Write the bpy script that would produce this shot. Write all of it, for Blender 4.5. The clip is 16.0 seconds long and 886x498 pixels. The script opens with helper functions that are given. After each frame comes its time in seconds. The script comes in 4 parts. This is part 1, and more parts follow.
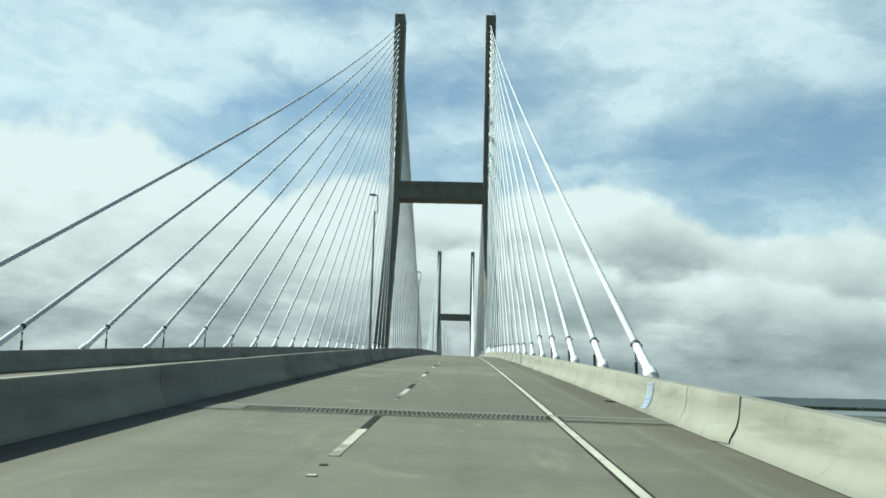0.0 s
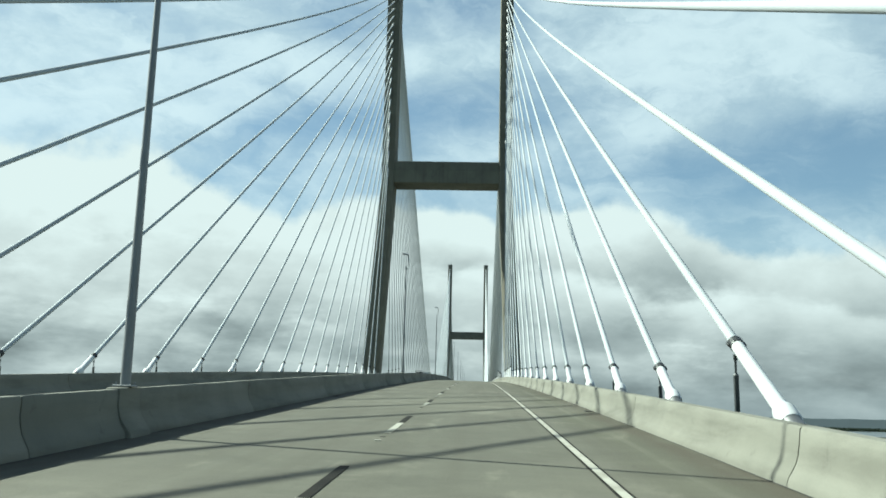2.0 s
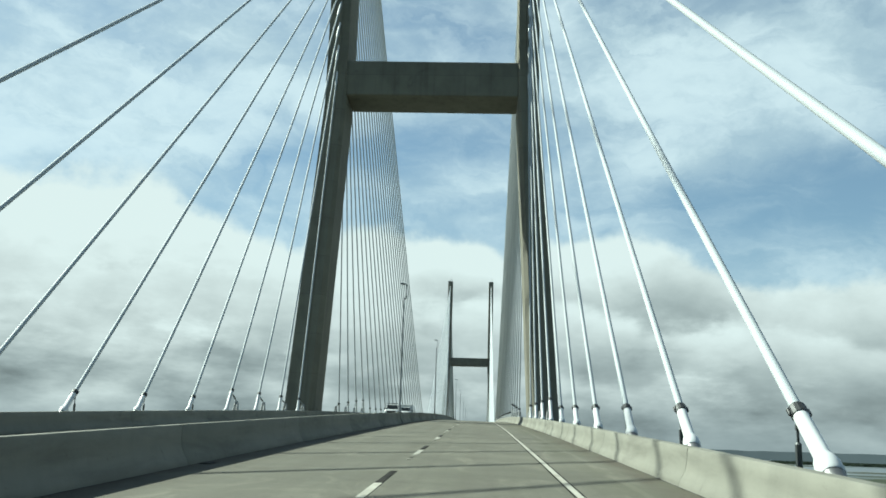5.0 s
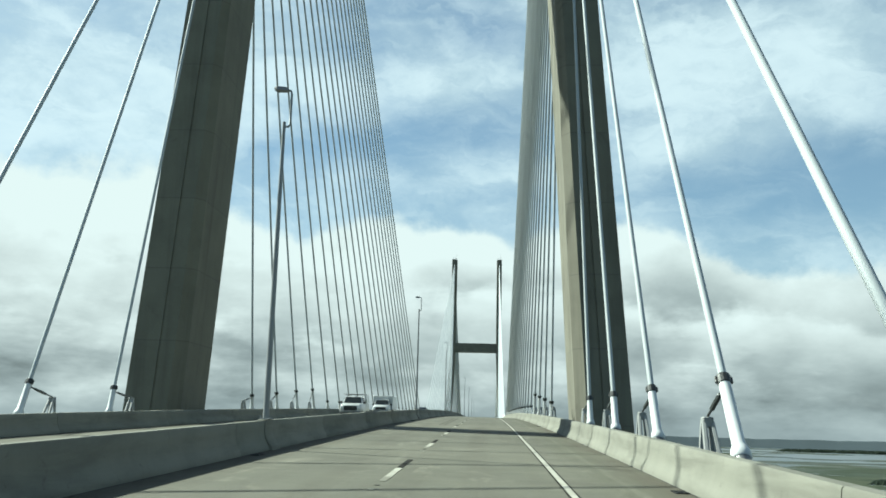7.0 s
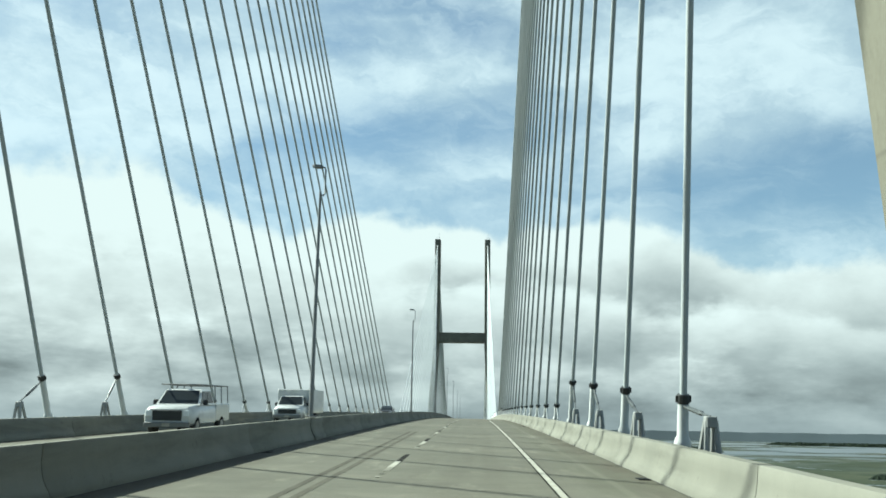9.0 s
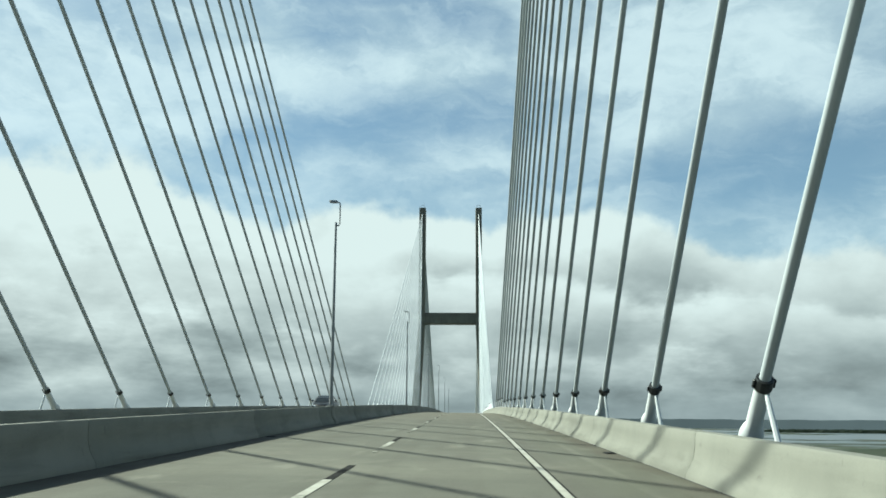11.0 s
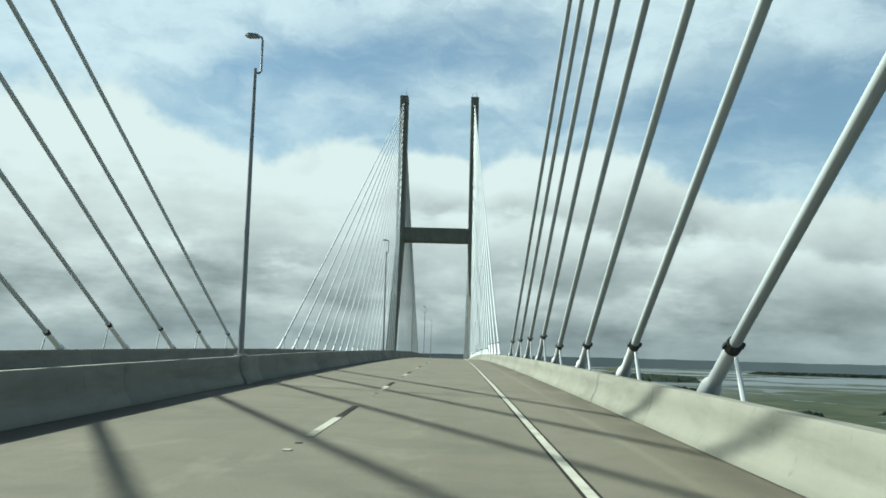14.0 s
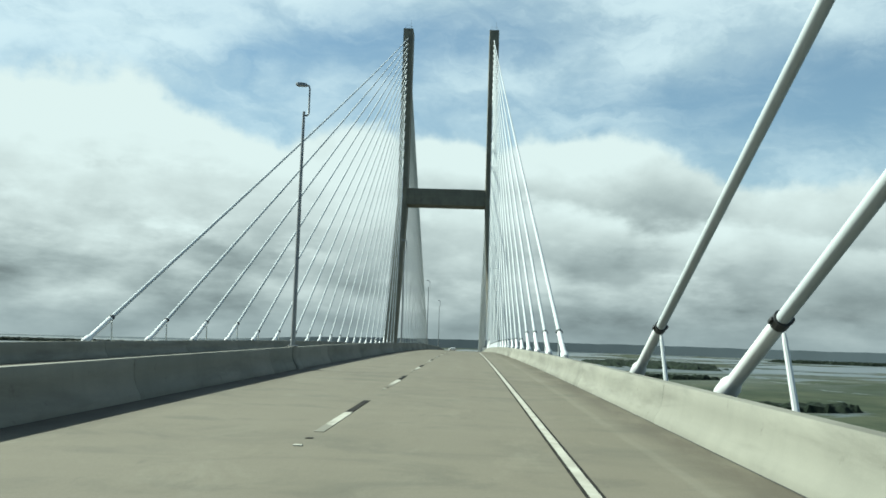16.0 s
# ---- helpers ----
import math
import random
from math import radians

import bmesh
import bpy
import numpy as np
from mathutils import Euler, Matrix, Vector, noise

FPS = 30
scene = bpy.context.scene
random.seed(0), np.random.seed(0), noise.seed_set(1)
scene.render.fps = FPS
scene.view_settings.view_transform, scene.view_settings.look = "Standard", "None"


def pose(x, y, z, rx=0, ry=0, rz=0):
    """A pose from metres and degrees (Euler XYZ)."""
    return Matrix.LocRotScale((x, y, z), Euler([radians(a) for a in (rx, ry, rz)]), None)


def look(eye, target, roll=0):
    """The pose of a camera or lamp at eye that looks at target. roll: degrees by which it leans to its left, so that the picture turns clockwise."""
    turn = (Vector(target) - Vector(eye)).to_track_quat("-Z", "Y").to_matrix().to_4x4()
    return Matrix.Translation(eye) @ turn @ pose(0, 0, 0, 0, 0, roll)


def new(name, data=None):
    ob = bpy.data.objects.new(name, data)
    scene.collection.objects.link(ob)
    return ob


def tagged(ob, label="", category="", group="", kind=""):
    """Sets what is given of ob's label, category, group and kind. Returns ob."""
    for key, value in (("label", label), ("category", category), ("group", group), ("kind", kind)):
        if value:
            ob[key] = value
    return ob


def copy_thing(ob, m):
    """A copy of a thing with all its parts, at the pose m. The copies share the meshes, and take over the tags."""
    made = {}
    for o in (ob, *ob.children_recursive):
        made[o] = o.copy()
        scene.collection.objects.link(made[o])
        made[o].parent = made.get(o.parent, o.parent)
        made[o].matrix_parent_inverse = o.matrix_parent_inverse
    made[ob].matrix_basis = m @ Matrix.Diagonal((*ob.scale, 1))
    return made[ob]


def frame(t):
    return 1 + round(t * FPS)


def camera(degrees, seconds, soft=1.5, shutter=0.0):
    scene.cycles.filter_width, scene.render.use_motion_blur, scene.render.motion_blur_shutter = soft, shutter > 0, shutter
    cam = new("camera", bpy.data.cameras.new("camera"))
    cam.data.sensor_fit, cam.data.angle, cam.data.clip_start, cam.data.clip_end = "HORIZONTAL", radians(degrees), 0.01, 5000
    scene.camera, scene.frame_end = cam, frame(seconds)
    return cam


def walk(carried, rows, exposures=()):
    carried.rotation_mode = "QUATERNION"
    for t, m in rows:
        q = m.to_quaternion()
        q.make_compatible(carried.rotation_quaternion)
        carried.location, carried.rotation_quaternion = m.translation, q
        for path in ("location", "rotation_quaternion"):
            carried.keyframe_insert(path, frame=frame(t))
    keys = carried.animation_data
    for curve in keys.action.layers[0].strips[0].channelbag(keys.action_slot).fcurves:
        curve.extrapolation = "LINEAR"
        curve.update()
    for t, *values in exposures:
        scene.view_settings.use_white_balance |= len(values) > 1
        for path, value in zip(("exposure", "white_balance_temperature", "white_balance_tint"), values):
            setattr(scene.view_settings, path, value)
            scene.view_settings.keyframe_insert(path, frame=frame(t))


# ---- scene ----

# ------------------------------------------------------------------ plan
# y runs along the bridge, x to the right of travel, z up; z = 0 is the crest of the road
K = 7.0377e-5                 # crest curve
CREST = 381.0
CAM_H = 1.522
LANE_X, EDGE_X = 4.45, 7.98  # lane line and edge line
PAR_X = 10.28                # foot of the side parapets
CABLE_X = 11.08              # planes of the stays
FRONT_1, FRONT_2 = 188.1, 569.1   # near faces of the two pylons
WATER_Z = -60.0


def road_z(y):
    d = abs(y - CREST)
    if d > 450.0:
        return -K * 450.0 ** 2 - 2 * K * 450.0 * (d - 450.0)
    return -K * d * d


def crown(x):
    """The deck falls one in a hundred from the median to both edges."""
    return 0.01 * (6.4 - abs(x))


def road_pitch(y):
    e = 0.5
    return math.degrees(math.atan2(road_z(y + e) - road_z(y - e), 2 * e))


# ------------------------------------------------------------------ camera
cam = camera(52.92, 16.0, soft=1.7)
# seconds, x, y, lift, yaw, pitch, roll
EXPO = 1.2
PATH = [
    (0.0, 6.079, -15.66, 0.049, 1.230, 8.816, -1.490),
    (0.5, 6.117, -5.18, 0.018, 1.511, 9.805, -1.161),
    (1.0, 6.314, 5.42, 0.035, 2.300, 12.066, -1.200),
    (1.5, 6.240, 16.31, -0.048, 2.305, 11.460, -1.021),
    (2.0, 6.240, 26.40, -0.058, 2.075, 10.095, -1.392),
    (2.5, 6.278, 37.99, -0.059, 2.147, 10.566, -1.595),
    (3.0, 6.238, 48.94, 0.032, 2.081, 12.612, -1.477),
    (3.5, 6.235, 59.05, -0.005, 2.128, 12.451, -1.506),
    (4.0, 6.298, 70.63, -0.083, 2.209, 12.891, -1.768),
    (4.5, 6.299, 81.63, -0.077, 2.224, 11.943, -1.817),
    (5.0, 6.258, 92.49, -0.025, 2.270, 12.035, -1.743),
    (5.2, 6.300, 96.88, 0.000, 2.700, 12.531, -1.604),
    (7.5, 6.468, 148.29, 0.026, 2.826, 11.228, -1.366),
    (8.0, 6.432, 159.85, -0.075, 2.729, 11.771, -1.609),
    (8.5, 6.444, 171.37, 0.008, 2.420, 11.154, -1.250),
    (10.8, 6.600, 224.25, -0.150, 1.560, 11.170, -0.350),
    (11.0, 6.623, 228.99, -0.203, 1.543, 10.544, -0.307),
    (11.5, 6.507, 240.81, -0.218, 1.497, 8.905, -0.353),
    (12.0, 6.525, 252.61, -0.144, 1.451, 7.840, -0.516),
    (12.5, 6.561, 264.32, -0.109, 1.458, 8.175, -0.588),
    (13.0, 6.554, 275.60, -0.032, 1.260, 7.475, -0.668),
    (13.5, 6.554, 289.13, 0.021, 0.776, 8.237, -0.830),
    (14.0, 6.584, 299.58, -0.034, 0.741, 6.491, -1.507),
    (14.5, 6.629, 312.38, 0.017, 1.014, 5.823, -1.648),
    (15.0, 6.653, 323.67, 0.058, 1.073, 4.369, -1.695),
    (15.5, 6.616, 335.91, -0.013, 1.382, 3.964, -2.027),
    (16.0, 6.669, 348.15, 0.057, 1.643, 5.551, -1.825),
]
walk(cam, [(t, pose(x, y, road_z(y) + CAM_H + dz, 90 + p, r, w)) for t, x, y, dz, w, p, r in PATH],
     exposures=[(t, EXPO + e, 6040, -2.0) for t, e in ((0.0, -0.06), (5.0, -0.10), (7.5, 0.03), (8.5, 0.05), (11.0, -0.11), (12.0, -0.05), (12.5, -0.24), (13.0, -0.08), (13.5, -0.24), (14.0, -0.11), (16.0, -0.08))])

# ------------------------------------------------------------------ light
SUN_TO = Vector((-1.05, 0.325, 1.0)).normalized()
sun_data = bpy.data.lights.new("sun", "SUN")
sun_data.energy, sun_data.angle, sun_data.color = 5.0, radians(0.75), (0.97, 0.96, 0.83)
sun = new("sun", sun_data)
sun.matrix_world = look(Vector((0, 0, 0)) + SUN_TO * 200, Vector((0, 0, 0)))


class Net:
    """Short hand for node trees."""

    def __init__(self, tree):
        self.t = tree
        tree.nodes.clear()

    def n(self, kind, **kw):
        nd = self.t.nodes.new(kind)
        for key, val in kw.items():
            if key == "op":
                nd.operation = val
            elif key == "blend":
                nd.data_type, nd.blend_type = "RGBA", val
            elif key == "dims":
                nd.noise_dimensions = val
            elif key == "feature":
                nd.feature = val
        return nd

    def put(self, sock, val):
        if isinstance(val, bpy.types.NodeSocket):
            self.t.links.new(val, sock)
        elif isinstance(val, (tuple, list)) and sock.type == "RGBA" and len(val) == 3:
            sock.default_value = (*val, 1.0)
        else:
            sock.default_value = val

    def m(self, op, a, b=0.0, c=None):
        nd = self.n("ShaderNodeMath", op=op)
        self.put(nd.inputs[0], a)
        self.put(nd.inputs[1], b)
        if c is not None:
            self.put(nd.inputs[2], c)
        return nd.outputs[0]

    def step(self, v, lo, hi, a=0.0, b=1.0):
        nd = self.n("ShaderNodeMapRange")
        nd.interpolation_type = "SMOOTHSTEP"
        for i, val in enumerate((v, lo, hi, a, b)):
            self.put(nd.inputs[i], val)
        return nd.outputs[0]

    def mix(self, f, a, b, blend="MIX"):
        nd = self.n("ShaderNodeMix", blend=blend)
        self.put(nd.inputs[0], f)
        self.put(nd.inputs[6], a)
        self.put(nd.inputs[7], b)
        return nd.outputs[2]

    def xyz(self, x, y, z):
        nd = self.n("ShaderNodeCombineXYZ")
        for i, val in enumerate((x, y, z)):
            self.put(nd.inputs[i], val)
        return nd.outputs[0]

    def noise(self, vec, scale, detail=4.0, rough=0.55, dist=0.0):
        nd = self.n("ShaderNodeTexNoise", dims="3D")
        self.put(nd.inputs["Vector"], vec)
        self.put(nd.inputs["Scale"], scale)
        self.put(nd.inputs["Detail"], detail)
        self.put(nd.inputs["Roughness"], rough)
        self.put(nd.inputs["Distortion"], dist)
        return nd.outputs["Fac"]

    def split(self, vec):
        nd = self.n("ShaderNodeSeparateXYZ")
        self.put(nd.inputs[0], vec)
        return nd.outputs


def build_world():
    world = bpy.data.worlds.new("sky")
    scene.world = world
    world.use_nodes = True
    w = Net(world.node_tree)
    sky = w.n("ShaderNodeTexSky")
    sky.sky_type, sky.sun_disc = "NISHITA", False
    sky.sun_elevation = math.asin(SUN_TO.z)
    sky.sun_rotation = math.atan2(SUN_TO.x, SUN_TO.y)
    sky.air_density, sky.dust_density, sky.ozone_density = 1.0, 0.6, 1.5
    way = w.n("ShaderNodeTexCoord").outputs["Generated"]
    x, y, z = w.split(way)
    az = w.m("ARCTAN2", x, y)
    el = w.m("ARCSINE", z)
    blue = w.mix(1.0, sky.outputs[0], (0.105, 0.115, 0.112), "MULTIPLY")
    blue = w.mix(w.step(el, 0.9, 0.1, 0.0, 0.24), blue, (0.50, 0.67, 0.75))
    # soft spots in the sky: centre and half-widths in degrees, and weight
    def spots(rows):
        total = 0.0
        for a0, e0, wa, we, k in rows:
            da = w.m("MULTIPLY", w.m("SUBTRACT", az, radians(a0)), 1 / radians(wa))
            de = w.m("MULTIPLY", w.m("SUBTRACT", el, radians(e0)), 1 / radians(we))
            far = w.m("ADD", w.m("MULTIPLY", da, da), w.m("MULTIPLY", de, de))
            total = w.m("ADD", total, w.m("MULTIPLY", w.m("POWER", 2.718, w.m("MULTIPLY", far, -1.0)), k))
        return total

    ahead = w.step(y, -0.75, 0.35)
    # high thin cloud: torn sheets with clear gaps, thinning out towards the zenith
    warp = w.m("MULTIPLY", w.m("SUBTRACT", w.noise(w.xyz(w.m("MULTIPLY", az, 5.0), w.m("MULTIPLY", el, 8.0), 8.1), 1.6, 5.0, 0.6), 0.5), 0.16)
    fibre = w.noise(w.xyz(w.m("MULTIPLY", w.m("ADD", az, warp), 3.4), w.m("MULTIPLY", w.m("ADD", w.m("ADD", el, warp), w.m("MULTIPLY", az, 0.22)), 9.5), 3.7), 1.7, 8.0, 0.60, 0.35)
    puff = w.noise(w.xyz(w.m("MULTIPLY", az, 4.2), w.m("MULTIPLY", el, 6.6), 5.2), 1.9, 7.0, 0.56, 0.25)
    body = w.m("ADD", w.m("MULTIPLY", fibre, 0.55), w.m("MULTIPLY", puff, 0.45))
    thin = w.m("ADD", w.m("MULTIPLY", w.m("SUBTRACT", body, 0.5), 1.9), 0.42)
    thin = w.m("ADD", thin, spots([(-12.5, 21.8, 5.0, 2.2, 0.42), (-17.0, 24.5, 5.0, 2.5, 0.35), (-2.7, 22.0, 3.6, 1.8, 0.40), (17.0, 22.5, 13.0, 4.2, 0.50), (13.0, 17.3, 4.6, 1.2, 0.38),
                                   (-27.0, 19.5, 9.0, 6.0, 0.45), (4.5, 26.5, 3.5, 3.0, 0.25), (-20.0, 17.5, 4.0, 2.0, 0.25), (1.5, 16.2, 5.0, 1.0, 0.15),
                                   (17.5, 14.2, 8.5, 2.0, -0.55), (23.5, 16.0, 4.5, 2.0, -0.40), (-7.0, 18.6, 4.5, 1.9, -0.42), (0.5, 18.8, 5.0, 1.5, -0.32), (0.0, 25.0, 3.0, 1.0, -0.30), (-14.0, 17.2, 3.5, 1.2, -0.32), (-9.5, 23.8, 2.2, 1.2, -0.25)]))
    wisp = w.noise(w.xyz(w.m("MULTIPLY", w.m("ADD", az, warp), 4.0), w.m("MULTIPLY", w.m("ADD", el, w.m("MULTIPLY", warp, 0.5)), 22.0), 12.4), 2.2, 6.0, 0.58, 0.3)
    thin = w.m("ADD", thin, w.m("MULTIPLY", w.m("SUBTRACT", wisp, 0.5), 0.55))
    thin = w.step(thin, -0.22, 1.12)
    # thinned overhead, out of view, to cut the sky light in the shade
    thin = w.m("MULTIPLY", thin, w.step(el, 1.05, 0.45, 0.30, 0.86))
    # cloud stands ahead; the unseen sky behind is cleared to darken faces turned there
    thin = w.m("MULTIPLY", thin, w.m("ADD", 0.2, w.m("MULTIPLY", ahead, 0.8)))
    grey = w.step(w.m("ADD", puff, w.m("MULTIPLY", w.m("SUBTRACT", fibre, 0.5), 0.6)), 0.36, 0.62)
    high = w.mix(thin, blue, w.mix(grey, (0.66, 0.78, 0.83), (0.84, 0.95, 0.98)))

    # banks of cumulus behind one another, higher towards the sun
    def bank(under, top, amp, size, seed, soft, crown_light, body_light, tall, lit_spots=()):
        def lumps(da, de):
            vec = w.xyz(w.m("MULTIPLY", w.m("ADD", az, da), 2.2), w.m("MULTIPLY", w.m("ADD", el, de), tall), seed)
            return w.noise(vec, size, 7.0, 0.54, 0.05)
        lump, sunward = lumps(0.0, 0.0), lumps(-0.05, 0.035)
        curl = w.noise(w.xyz(w.m("MULTIPLY", az, 2.6), w.m("MULTIPLY", el, 2.6), seed + 7.0), 9.0, 6.0, 0.56, 0.0)
        # sinks the banks out of view behind, so shaded fronts get less sky light
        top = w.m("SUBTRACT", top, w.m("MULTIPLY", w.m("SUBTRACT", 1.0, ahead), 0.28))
        top = w.m("ADD", top, w.m("MULTIPLY", w.m("SUBTRACT", lump, 0.5), amp))
        top = w.m("ADD", top, w.m("MULTIPLY", w.m("SUBTRACT", curl, 0.5), 0.045))
        deep = w.m("SUBTRACT", top, el)
        cover = w.step(deep, -soft, soft * 2.2)
        crown = w.step(deep, 0.0, 0.085, crown_light, 0.0)
        bright = w.m("ADD", crown, w.step(el, -0.02, 0.22, body_light - 0.08, body_light + 0.10))
        bright = w.m("ADD", bright, w.m("MULTIPLY", w.m("SUBTRACT", lump, sunward), 0.85))
        bright = w.m("ADD", bright, w.m("MULTIPLY", w.m("SUBTRACT", lump, 0.5), 0.35))
        bright = w.m("ADD", bright, w.m("MULTIPLY", w.m("SUBTRACT", curl, 0.5), 0.22))
        bright = w.m("ADD", bright, w.m("MULTIPLY", x, -0.18))
        if lit_spots:
            bright = w.m("ADD", bright, spots(lit_spots))
        bright = w.m("MINIMUM", w.m("MAXIMUM", bright, 0.20), 0.93)
        tone = w.mix(w.step(bright, 0.25, 0.8), (0.86, 0.985, 0.985), (0.93, 1.0, 0.975))
        lit = w.n("ShaderNodeVectorMath", op="SCALE")
        w.put(lit.inputs[0], tone)
        w.put(lit.inputs["Scale"], bright)
        return w.mix(cover, under, lit.outputs[0])

    # the crowns of the far bank: level, lower to the right, with notches between the heaps
    far_top = w.m("ADD", w.step(az, radians(9.5), radians(18.0), 0.228, 0.176), w.step(az, radians(-14.0), radians(-22.0), 0.0, 0.040))
    notch = w.m("ADD", az, 0.0)
    for a0, wide, drop in ((1.6, 1.1, 0.028), (-13.0, 2.2, 0.016), (-5.0, 0.8, 0.010), (-19.0, 1.2, 0.012)):
        d = w.m("MULTIPLY", w.m("SUBTRACT", notch, radians(a0)), 1 / radians(wide))
        far_top = w.m("SUBTRACT", far_top, w.m("MULTIPLY", w.m("POWER", 2.718, w.m("MULTIPLY", w.m("MULTIPLY", d, d), -1.0)), drop))
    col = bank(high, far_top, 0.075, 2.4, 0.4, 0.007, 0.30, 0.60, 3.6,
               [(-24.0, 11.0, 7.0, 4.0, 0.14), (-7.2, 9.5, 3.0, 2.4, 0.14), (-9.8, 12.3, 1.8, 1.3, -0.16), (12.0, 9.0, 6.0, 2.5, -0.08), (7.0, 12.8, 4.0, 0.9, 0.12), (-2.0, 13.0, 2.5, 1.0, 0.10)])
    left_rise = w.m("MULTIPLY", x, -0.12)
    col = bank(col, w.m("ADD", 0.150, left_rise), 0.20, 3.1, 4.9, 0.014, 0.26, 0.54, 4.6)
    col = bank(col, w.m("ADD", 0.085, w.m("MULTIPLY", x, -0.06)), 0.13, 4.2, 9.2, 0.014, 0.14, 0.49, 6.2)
    haze = w.step(el, 0.05, -0.01, 0.0, 0.7)
    col = w.mix(haze, col, (0.37, 0.43, 0.44))
    bg = w.n("ShaderNodeBackground")
    w.put(bg.inputs[0], col)
    bg.inputs[1].default_value = 0.435
    out = w.n("ShaderNodeOutputWorld")
    w.put(out.inputs[0], bg.outputs[0])


build_world()


# ------------------------------------------------------------------ materials
def material(name, base, dark, rough=0.8, metal=0.0, scale=1.0, bump=0.15, spread=0.5, speck=0.15, streak=0.0, grain=60.0, spec=0.5, extra=None):
    """A weathered surface: base and dark colour mixed at two scales, fine relief, upright streaks where wanted."""
    mat = bpy.data.materials.new(name)
    mat.use_nodes = True
    w = Net(mat.node_tree)
    pos = w.n("ShaderNodeNewGeometry").outputs["Position"]
    big = w.noise(pos, 0.55 * scale, 5.0, 0.6)
    small = w.noise(pos, grain * scale, 3.0, 0.6)
    f = w.m("MULTIPLY", w.step(big, 0.35, 0.72), spread)
    if streak:
        px, py, pz = w.split(pos)
        st = w.noise(w.xyz(w.m("MULTIPLY", px, 1.6), w.m("MULTIPLY", py, 1.6), w.m("MULTIPLY", pz, 0.09)), 1.3 * scale, 6.0, 0.62)
        f = w.m("ADD", f, w.m("MULTIPLY", w.step(st, 0.45, 0.75), streak))
    f = w.m("ADD", f, w.m("MULTIPLY", w.m("SUBTRACT", small, 0.5), speck))
    f = w.m("MINIMUM", w.m("MAXIMUM", f, 0.0), 1.0)
    col = w.mix(f, base, dark)
    rnd = w.n("ShaderNodeObjectInfo").outputs["Random"]
    col = w.mix(1.0, col, w.mix(rnd, (0.93, 0.93, 0.93), (1.05, 1.05, 1.05)), "MULTIPLY")
    if extra:
        col = extra(w, pos, col)
    bs = w.n("ShaderNodeBsdfPrincipled")
    w.put(bs.inputs["Base Color"], col)
    w.put(bs.inputs["Roughness"], w.step(small, 0.2, 0.8, max(rough - 0.1, 0.05), min(rough + 0.08, 1.0)))
    bs.inputs["Metallic"].default_value = metal
    bs.inputs["Specular IOR Level"].default_value = spec
    bp = w.n("ShaderNodeBump")
    bp.inputs["Strength"].default_value, bp.inputs["Distance"].default_value = bump, 0.01
    w.put(bp.inputs["Height"], small)
    w.put(bs.inputs["Normal"], bp.outputs[0])
    out = w.n("ShaderNodeOutputMaterial")
    w.put(out.inputs[0], bs.outputs[0])
    return mat


